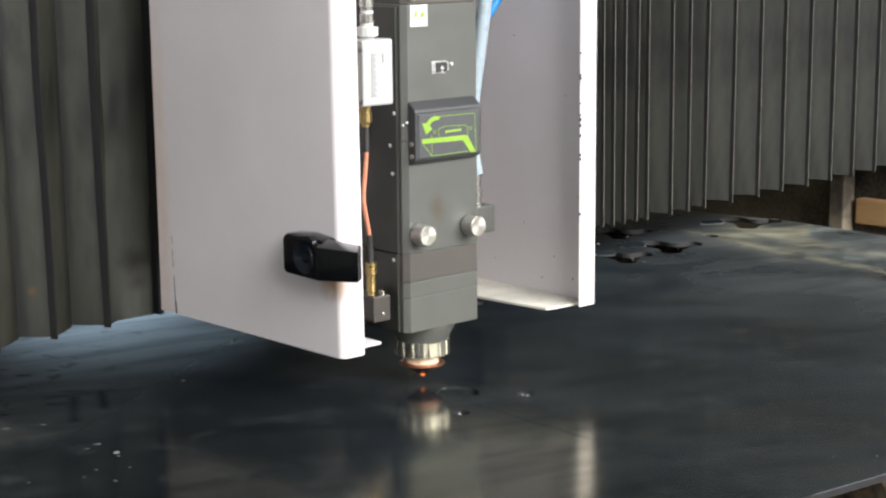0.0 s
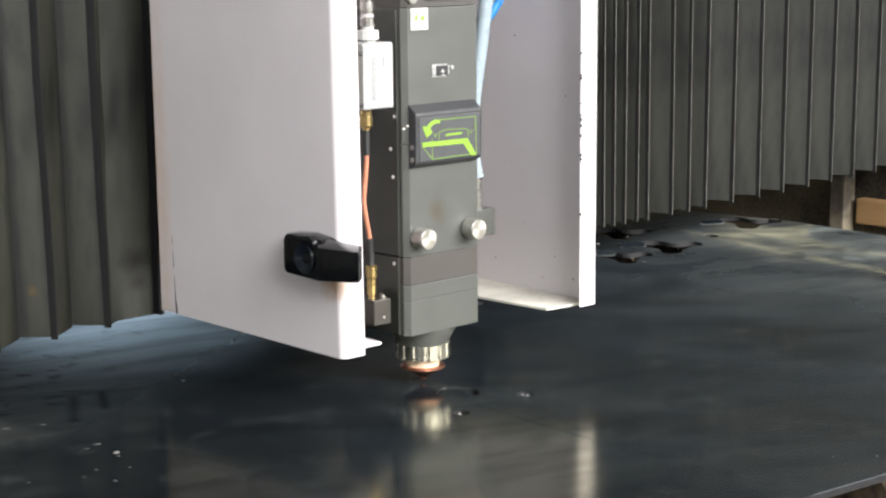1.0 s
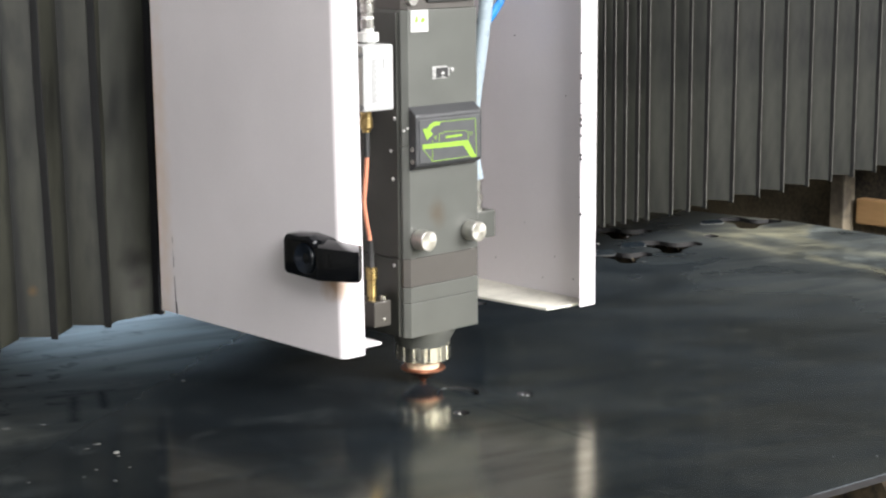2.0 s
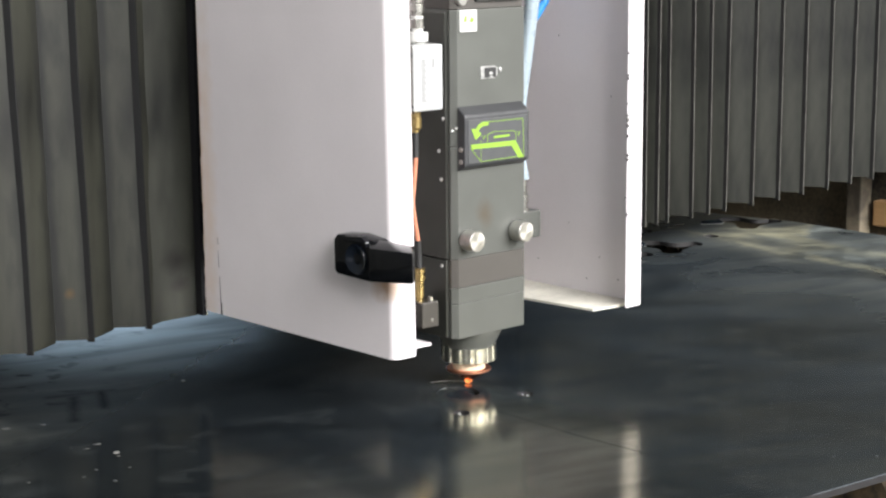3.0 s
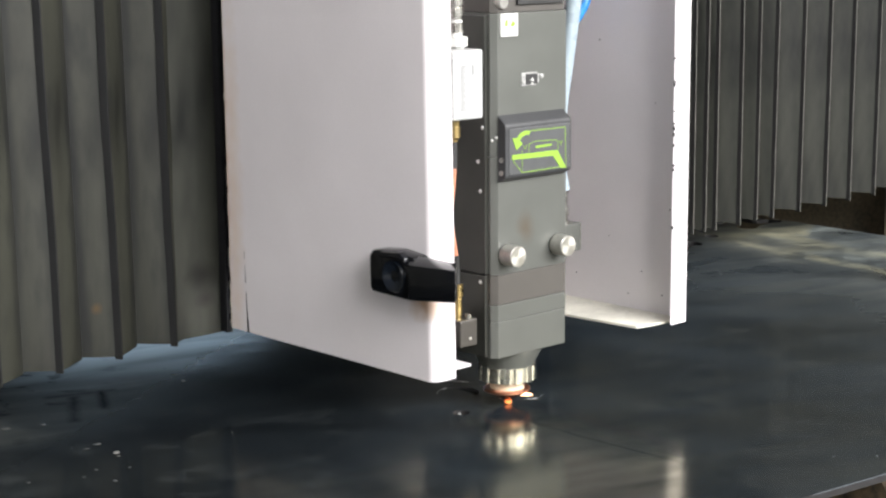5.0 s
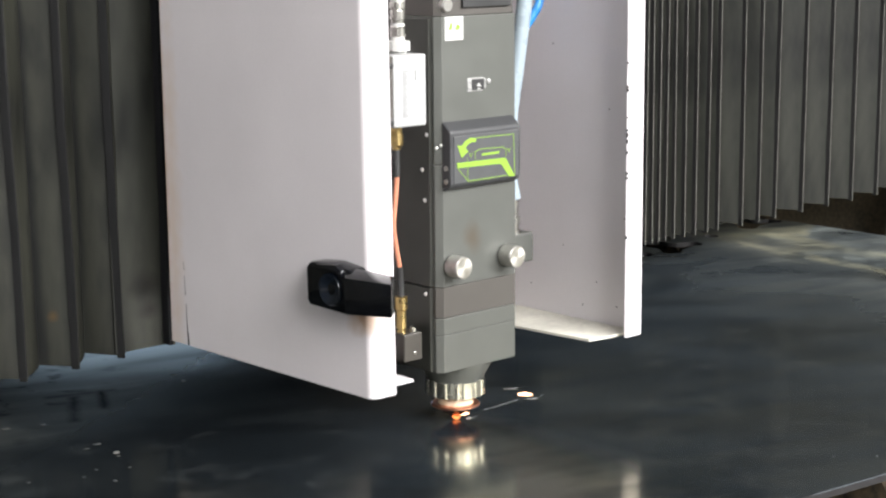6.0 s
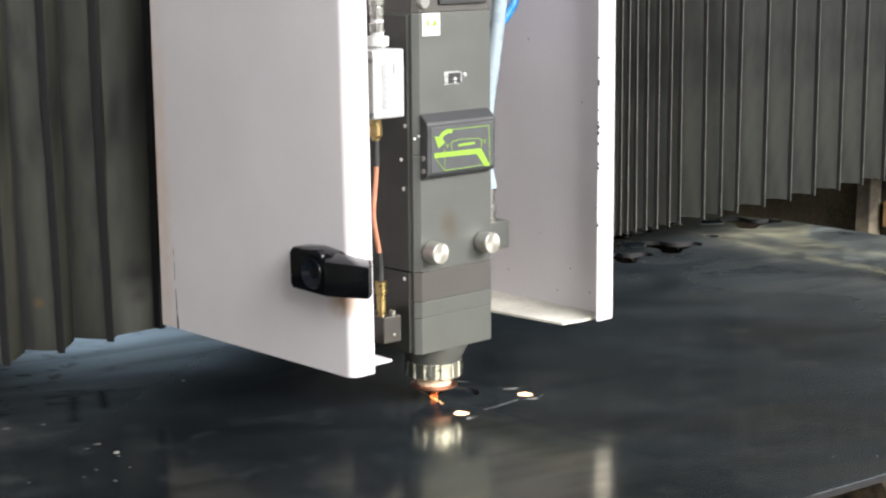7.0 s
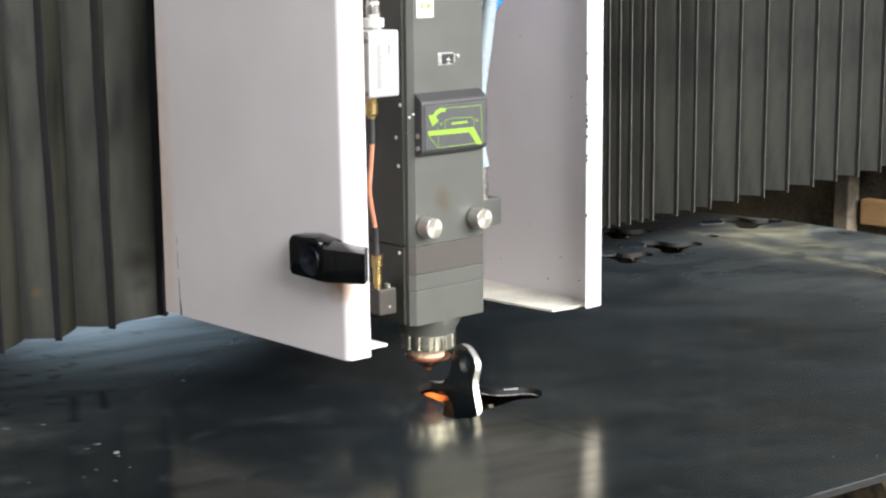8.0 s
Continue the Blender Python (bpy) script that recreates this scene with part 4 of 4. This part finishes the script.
def pleat(hw, deep, z0, lean=0.0):
    """One fold: two flat faces that meet in a welded edge towards the front."""
    bm, n = bmesh.new(), 10
    bulge = 1.4 if deep > 8 else 0.3
    rows = []
    rng = random.Random(int(hw * 10 + z0 * 7 + lean * 100))
    for i in range(n + 1):
        z = z0 + (560 - z0) * i / n
        k = lean * (i / n) + rng.uniform(-0.5, 0.5)
        sag = rng.uniform(-0.8, 0.8)
        ring = [(-hw, deep), (-hw * 0.5, deep * 0.5 + bulge + sag), (-1.2 + k, 1.0), (k, 0), (1.2 + k, 1.0), (hw * 0.5, deep * 0.5 + bulge - sag), (hw, deep)]
        ring += [(x, y + 1.2) for x, y in reversed(ring)]
        rows.append([bm.verts.new((x * MM, y * MM, (z + (0 if i else 0.06 * abs(x))) * MM)) for x, y in ring])
    for a, c in zip(rows, rows[1:]):
        m = len(a)
        for i in range(m):
            bm.faces.new((a[i], a[(i + 1) % m], c[(i + 1) % m], c[i]))
    bm.faces.new(rows[0])
    bm.faces.new(rows[-1])
    return bm


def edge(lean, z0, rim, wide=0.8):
    """The welded hem on a fold: sides coloured dark for shade, and a paler front edge."""
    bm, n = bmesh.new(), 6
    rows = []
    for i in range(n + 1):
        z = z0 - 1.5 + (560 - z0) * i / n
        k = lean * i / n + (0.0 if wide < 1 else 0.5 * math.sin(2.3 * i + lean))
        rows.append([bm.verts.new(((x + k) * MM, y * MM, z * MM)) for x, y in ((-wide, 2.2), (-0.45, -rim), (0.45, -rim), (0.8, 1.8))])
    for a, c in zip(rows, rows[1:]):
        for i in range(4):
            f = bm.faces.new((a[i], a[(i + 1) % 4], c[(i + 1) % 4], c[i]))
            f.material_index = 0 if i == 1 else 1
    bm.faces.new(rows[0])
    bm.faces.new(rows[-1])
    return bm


FOLDS = []


def fold(parent, x, weight, hw, deep, z0, lean=0.0, rim=3.0):
    ob = part("pleat", pleat(hw, deep, z0, lean), M_BELLOWS, parent, smooth=75)
    hem = part("welded_edge", edge(lean, z0, rim, 0.8), M_SEAM, ob, "hem with sides darkened for shade and a paler front edge")
    # dark side faces stand in for the shade beside the rim
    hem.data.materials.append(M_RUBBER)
    FOLDS.append((ob, x, weight, 0.171 + rim * MM))


def leaf(side, z0, lean, seed, length):
    """One stiff fabric leaf of the stretched bellows, hinged at its fold's front edge; side -1 or 1."""
    bm, n, rng = bmesh.new(), 12, random.Random(seed)
    rows = []
    for i in range(n + 1):
        z = z0 + (560 - z0) * i / n
        k = lean * i / n
        swell = 0.6 + rng.uniform(-0.35, 0.35)
        ring = [(side * length * q / 8 + k, -swell * math.sin(math.pi * q / 8) + (rng.uniform(-0.12, 0.12) if 0 < q < 8 else 0.0)) for q in range(9)]
        ring += [(x, y + 0.9) for x, y in reversed(ring)]
        rows.append([bm.verts.new((x * MM, y * MM, (z + (0 if i else 0.05 * abs(x))) * MM)) for x, y in ring])
    for a, c in zip(rows, rows[1:]):
        m = len(a)
        for i in range(m):
            bm.faces.new((a[i], a[(i + 1) % m], c[(i + 1) % m], c[i]))
    bm.faces.new(rows[0])
    bm.faces.new(rows[-1])
    return bm


STRETCHED = ((-98, 1.0), (-140, 0.88), (-182, 0.69), (-225, 0.55), (-268, 0.45), (-311, 0.37), (-354, 0.30), (-397, 0.22), (-440, 0.15), (-483, 0.08), (-526, 0.02))
LEAVES = []
for k in range(1, len(STRETCHED) - 1):
    x, w = STRETCHED[k]
    z0, lean = 34.0 - 0.03 * abs(x + 140), (-7, -5, -6)[k % 3]
    hem = part("fold", edge(lean, z0, 1.2, 3.4), M_HEM, left_bellows, "hem of a fold, dark for the shade beside it")
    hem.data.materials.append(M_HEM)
    FOLDS.append((hem, x, w, 0.172))
    for side in (-1, 1):
        other = STRETCHED[k - side]
        gap, rate = abs(other[0] - x) / 2, (other[1] - w) * side / 2
        length = gap + 41 * rate + 0.3
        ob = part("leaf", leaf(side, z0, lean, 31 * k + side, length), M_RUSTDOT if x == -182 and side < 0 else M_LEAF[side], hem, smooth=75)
        LEAVES.append((ob, side, gap, rate, length))
end_strip = part("end_strip", box(-0.8, 2.0, -4, 24, 36, 560, 0.4), M_BEAM, left_bellows, "dark metal end strip")
FOLDS.append((end_strip, -101, 1.0, 0.171))
part("bright_edge", box(2.6, 3.4, -4.4, 2, 36, 560, 0.2), M_STEEL, end_strip)
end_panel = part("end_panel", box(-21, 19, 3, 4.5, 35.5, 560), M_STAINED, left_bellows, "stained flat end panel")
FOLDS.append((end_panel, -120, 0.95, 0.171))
for x, hw, lean in ((390, 8, -2), (405, 8, -1), (422, 8, 1), (437, 8, -2), (472, 17.5, -3), (497, 13, -1), (522, 13, 4), (564, 21, 2), (606, 21, 1), (646, 20.5, 0), (689, 21, 1), (730, 20.5, 2), (770, 20.5, 0), (812, 21, 1), (853, 21, 0), (895, 21, 1), (937, 21, 0), (979, 21, 0), (1021, 21, 0)):
    fold(right_bellows, x, 0.0, hw, 22, 40.5 + max(0, x - 480) * 0.019, lean, 3.6)
for k in range(14):
    fold(right_bellows, 376 - 9.0 * k - (9 if k else 0) * 0.3, max(0.0, (k - 4) / 9.0) * 0.9, 4.2, 24, 41.0, (k * 5 % 7) - 3, 3.0)

# ---------------------------------------------------------------- beyond the end of the sheet
part("end_block", box(1028, 1130, 60, 337, -57, -25.5, 2), M_WOOD, beam, "tan end block under the gantry")
part("end_post", box(1014, 1038, 345, 366, -90, 20, 1.5), M_BEIGE, beam, "dusty beige end post")
part("end_plate", box(1044, 1050, 200, 900, -110, 60, 1), M_RUSTY, beam, "dirty brown end plate")
part("bearer", box(760, 1000, -400, 960, -110, -90, 2), M_BED, bed, "dirty brown bearer")

BITS = []
for ex, ey, a in ((EYE_A[0], EYE_A[1], 0), (EYE_B[0], EYE_B[1], 60)):
    bit = tagged(link("small_slug", plate([circle(0, 0, 4.1, 18)], -1.5, 0.6), M_DARKCUT), "small bright steel slug lodged in a hole", "slug", "slugs in the lever's eyes")
    crumbs = bmesh.new()
    crumbs.from_mesh(bit.data)
    for k in range(4):
        bmesh.ops.create_icosphere(crumbs, subdivisions=1, radius=(0.7 + 0.3 * k) * MM, matrix=Matrix.Translation((2.3 * math.cos(k * 1.9) * MM, 2.3 * math.sin(k * 1.9) * MM, 0.9 * MM)))
    for f in crumbs.faces:
        f.material_index = 1 if len(f.verts) == 3 and f.calc_center_median().z > 0.00065 else 0
    crumbs.to_mesh(bit.data)
    crumbs.free()
    bit.data.materials.append(M_CRUMB)
    BITS.append((bit, ex, ey, a))

FLECKS = []
for ex, ey, at in ((EYE_A[0], EYE_A[1], 5.9), (EYE_B[0], EYE_B[1], 3.25)):
    fr = random.Random(int(ex))
    # added glowing disc stands in for the light coming up through the hole
    bm = lathe([(5.3, -2.2), (5.0, -0.7), (2.2, -0.3)], 20, (ex, ey, 0))
    for k in range(5):
        bmesh.ops.create_icosphere(bm, subdivisions=1, radius=fr.uniform(0.5, 1.5) * MM, matrix=Matrix.Translation(((ex + fr.uniform(-3.5, 3.5)) * MM, (ey + fr.uniform(-3.5, 3.5)) * MM, fr.uniform(-1.2, -0.2) * MM)))
    FLECKS.append((tagged(link("hole_glow", bm, M_HOTGLOW), "glowing flecks of slag on an added disc of glow in a hole of the lever", "slag", "glowing flecks"), at))

# added disc for the glow of the fire below, once the slug has dropped
hub_glow = tagged(link("hole_glow", lathe([(13, -4.3), (12.4, -3.3), (6, -2.6)], 28, (HUB[0], HUB[1], 0)), M_HOTGLOW), "glowing disc added for the fire below the lever's large hole", "slag", "glowing flecks")

# offcuts left tipped up beside the earlier cut-outs
def offcut(x, y, long, wide, turn, tip):
    pts = [(-long / 2, -wide * 0.3), (-long * 0.3, -wide / 2), (long * 0.4, -wide * 0.42), (long / 2, 0), (long * 0.36, wide / 2), (-long * 0.4, wide * 0.4)]
    ob = link("tipped_offcut", plate([pts], -0.8, 0.5), M_SHEET)
    ob.data.materials.append(M_PORT)
    for p in ob.data.polygons:
        p.material_index = 1 if abs(p.normal.z) < 0.5 else 0
    ob.matrix_world = pose(x * MM, y * MM, 0.0015, 0, 0, turn) @ pose(0, 0, 0, tip, 0, 0)
    tagged(ob, "dark steel offcut tipped up in an old cut-out", "offcut", "offcuts in the old cut-outs")


OFFCUTS = ((484, 229, 26, 8, -40, 30), (434, 220, 20, 8, -38, 34), (640, 256, 26, 8, -38, 20))
for place in OFFCUTS:
    offcut(*place)

# small litter on the sheet
rng = random.Random(11)


def crumb(x, y, r, long=1.0, turn=0.0):
    bm = bmesh.new()
    bmesh.ops.create_icosphere(bm, subdivisions=2, radius=r * MM)
    for v in bm.verts:
        v.co *= rng.uniform(0.7, 1.25)
        v.co.x *= long
        v.co.z = abs(v.co.z) * (0.5 if long == 1.0 else 0.25)
    ob = tagged(link("slag_crumb", bm, M_SCRAP if r > 1.5 else M_GRAIN), "tiny pale metal crumb on the sheet", "slag", "crumbs on the sheet")
    ob.matrix_world = pose(x * MM, y * MM, 0, 0, 0, turn)


# grains and flakes where cut parts are dragged off, fewer elsewhere
for x, y, r, long, turn in ((-239, 7, 1.9, 1.2, 40), (-242, 0, 1.2, 1, 0), (-238, 30, 1.2, 2.2, -20), (-248, 26, 0.8, 2.4, -15), (-249, -23, 0.7, 1.6, 30), (-265, -13, 0.6, 2, -40), (-268, -38, 0.7, 2, -30), (-277, -20, 0.6, 2.4, -35),
                            (-305, -7, 0.7, 2, -30), (-262, 99, 1.3, 2.2, -35), (-241, 90, 0.9, 2.2, -30), (-117, 117, 0.9, 2.0, -40), (-111, 136, 0.7, 2.6, -45), (-146, 136, 0.7, 1, 0), (-108, 154, 0.5, 2, -40)):
    crumb(x, y, r, long, turn)
for x, y, r in ((57, -294, 0.7), (76, -311, 0.8), (123, -201, 0.5), (124, 37, 0.7), (470, 262, 1.6), (520, 268, 1.6), (430, 170, 1.4), (470, 168, 1.2), (140, 60, 0.6), (265, 5, 0.7)):
    crumb(x, y, r)


def cut_edges():
    """Bright strips for the glints on parts of the kerf; each comes up flush as the tool passes."""
    stops = [(2.5, 0), (3.0, 2), (3.5, 4), (4.0, 7), (4.5, 9), (6.0, 15), (6.5, 17), (7.0, 19), (7.5, 21), (7.82, 23)]
    made = []
    for first_point, steps, k in ((0, 6, 0), (6, 6, 1), (27, 6, 5), (50, 2, 8), (54, 4, 9), (60, 12, 11), (79, 6, 13), (108, 6, 18), (114, 6, 19), (120, 6, 20), (126, 6, 21)):
        pts = [OUTLINE[(first_point + i) % len(OUTLINE)] for i in range(steps + 1)]
        bm, rows = bmesh.new(), []
        for i, p in enumerate(pts):
            q, r = pts[max(i - 1, 0)], pts[min(i + 1, steps)]
            d = Vector((r[0] - q[0], r[1] - q[1])).normalized()
            s = Vector((-d.y, d.x)) * 0.10
            rows.append([bm.verts.new((Vector((p[0] + f * s.x, p[1] + f * s.y, z))) * MM) for f, z in ((1, -0.7), (1, 0.03), (0.3, 0.12), (-0.3, 0.12), (-1, 0.03), (-1, -0.7))])
        for a, c in zip(rows, rows[1:]):
            for i in range(6):
                bm.faces.new((a[i], a[(i + 1) % 6], c[(i + 1) % 6], c[i]))
        bm.faces.new(rows[0])
        bm.faces.new(rows[-1])
        ob = tagged(link("cut_edge", bm, M_SPARK if k == 18 else M_SCRAP), "thin glowing strip along the fresh cut" if k == 18 else "thin bright strip for the glint along the fresh cut", "cut edge", "burrs along the cut")
        for (ta, ca), (tb, cb) in zip(stops, stops[1:]):
            if ca <= k + 0.5 < cb:
                made.append((ob, ta + (tb - ta) * (k + 0.5 - ca) / (cb - ca), k > 5))
    return made


EDGES = cut_edges()


def motions():
    """All that moves: the gantry, the head on it, the flame, and the lever that tips out at the end."""
    walk(shroud, [(t, pose(x * MM, y * MM, 0)) for t, x, y, z in PATH])
    walk(head, [(t, pose(x * MM, y * MM, z * MM)) for t, x, y, z in PATH])
    for thing in (beam, left_bellows, right_bellows):
        walk(thing, [(t, pose(0, y * MM, 0)) for t, x, y, z in PATH])
    for ob, x0, w, y0 in FOLDS:
        walk(ob, [(t, pose((x0 + w * x) * MM, y0, 0)) for t, x, y, z in PATH])
    # each leaf turns on its hinge as the folds draw apart
    for ob, side, gap, rate, length in LEAVES:
        walk(ob, [(t, pose(0, 0.0006, 0, 0, 0, side * math.degrees(math.acos(min(0.998, (gap + rate * x) / length))))) for t, x, y, z in PATH])
    # the flame starts inside the nozzle and comes down to the sheet while the tool cuts
    flicker = random.Random(17)
    walk(flame, [(t, pose(x * MM, y * MM, (0 if 2.25 < t < 7.82 else {0: 4.6, 0.5: 5.2}.get(t, 9) + z) * MM, 0, 0, 235 + flicker.uniform(-35, 35))) for t, x, y, z in PATH])
    tall = lambda t: 6.15 <= t < 6.85 or 7.35 < t < 7.78
    walk(tongue, [(t, pose(x * MM, y * MM, (0 if tall(t) else 24 + z) * MM, 0, 0, 227 + flicker.uniform(-14, 14))) for t, x, y, z in PATH])
    walk(jet, [(t, pose(x * MM, y * MM, 0 if 2.25 < t < 7.82 else -0.5)) for t, x, y, z in PATH])
    # glint strips on the near side drop away as the lever leaves the sheet
    for ob, at, drops in EDGES:
        walk(ob, [(0, pose(0, 0, -0.0008)), (round(at, 1), pose(0, 0, -0.0008)), (round(at, 1) + 0.1, pose(0, 0, 0))] + ([(7.82, pose(0, 0, 0)), (7.9, pose(0, 0, -0.05)), (8.0, pose(0, 0, -0.38))] if drops else [(8.0, pose(0, 0, 0))]))
    for ob, ex, ey, a in BITS:
        lodged = pose(ex * MM, ey * MM, -0.0028, 20, 24, a)
        walk(ob, [(0, lodged), (7.8, lodged), (7.9, pose(ex * MM, ey * MM, -0.06, 50, 30, a)), (8.0, pose(ex * MM, ey * MM, -0.15, 80, 50, a))])
    for ob, at in FLECKS:
        out = 7.1 if at > 5 else 7.6
        down = pose(0, 0, -0.5)
        walk(ob, [(0, down), (at - 0.15, down), (at + 0.1, pose(0, 0, 0)), (out, pose(0, 0, 0)), (out + 0.2, pose(0, 0, -0.0016)), (7.8, pose(0, 0, -0.0022)), (7.9, pose(0, 0, -0.12)), (8.0, down)])
    low = pose(0, 0, -0.5)
    walk(hub_glow, [(0, low), (7.58, low), (7.65, pose(0, 0, -0.03)), (7.69, pose(0, 0, 0)), (7.81, pose(0, 0, 0)), (7.88, pose(0, 0, -0.12)), (8.0, low)])
    lie = pose(HUB[0] * MM, HUB[1] * MM, -0.0013, 0, 5.4, -55)
    walk(slug, [(0, lie), (7.61, lie), (7.66, pose(HUB[0] * MM, HUB[1] * MM, -0.05, 30, 20, 0)), (7.75, pose(HUB[0] * MM, HUB[1] * MM, -0.16, 60, 40, 0)), (8.0, pose(HUB[0] * MM, HUB[1] * MM, -0.39, 85, 10, 0))])

    def stood(place, u, n):
        """The lever with its far eye at a place, its arm pointing along u and its upper face along n."""
        a = Vector((0.93, -0.37, 0)).normalized()
        own = Matrix((a, Vector((0, 0, 1)).cross(a), (0, 0, 1))).transposed()
        u = Vector(u).normalized()
        n = (Vector(n) - Vector(n).dot(u) * u).normalized()
        turned = Matrix((u, n.cross(u), n)).transposed() @ own.inverted()
        return Matrix.Translation(Vector(place) * MM) @ turned.to_4x4() @ Matrix.Translation(Vector((-EYE_B[0], -EYE_B[1], 0)) * MM)

    flat = Matrix.Identity(4)
    walk(lever, [(0, flat), (7.82, flat), (7.9, stood((17.8, -72.0, 21.1), (0.455, -0.42, 0.78), (-0.573, 0.529, 0.62))), (8.0, stood((-2.4, -44.2, 20.5), (0.075, -0.07, 1), (-0.985, 0.17, 0)))])


motions()
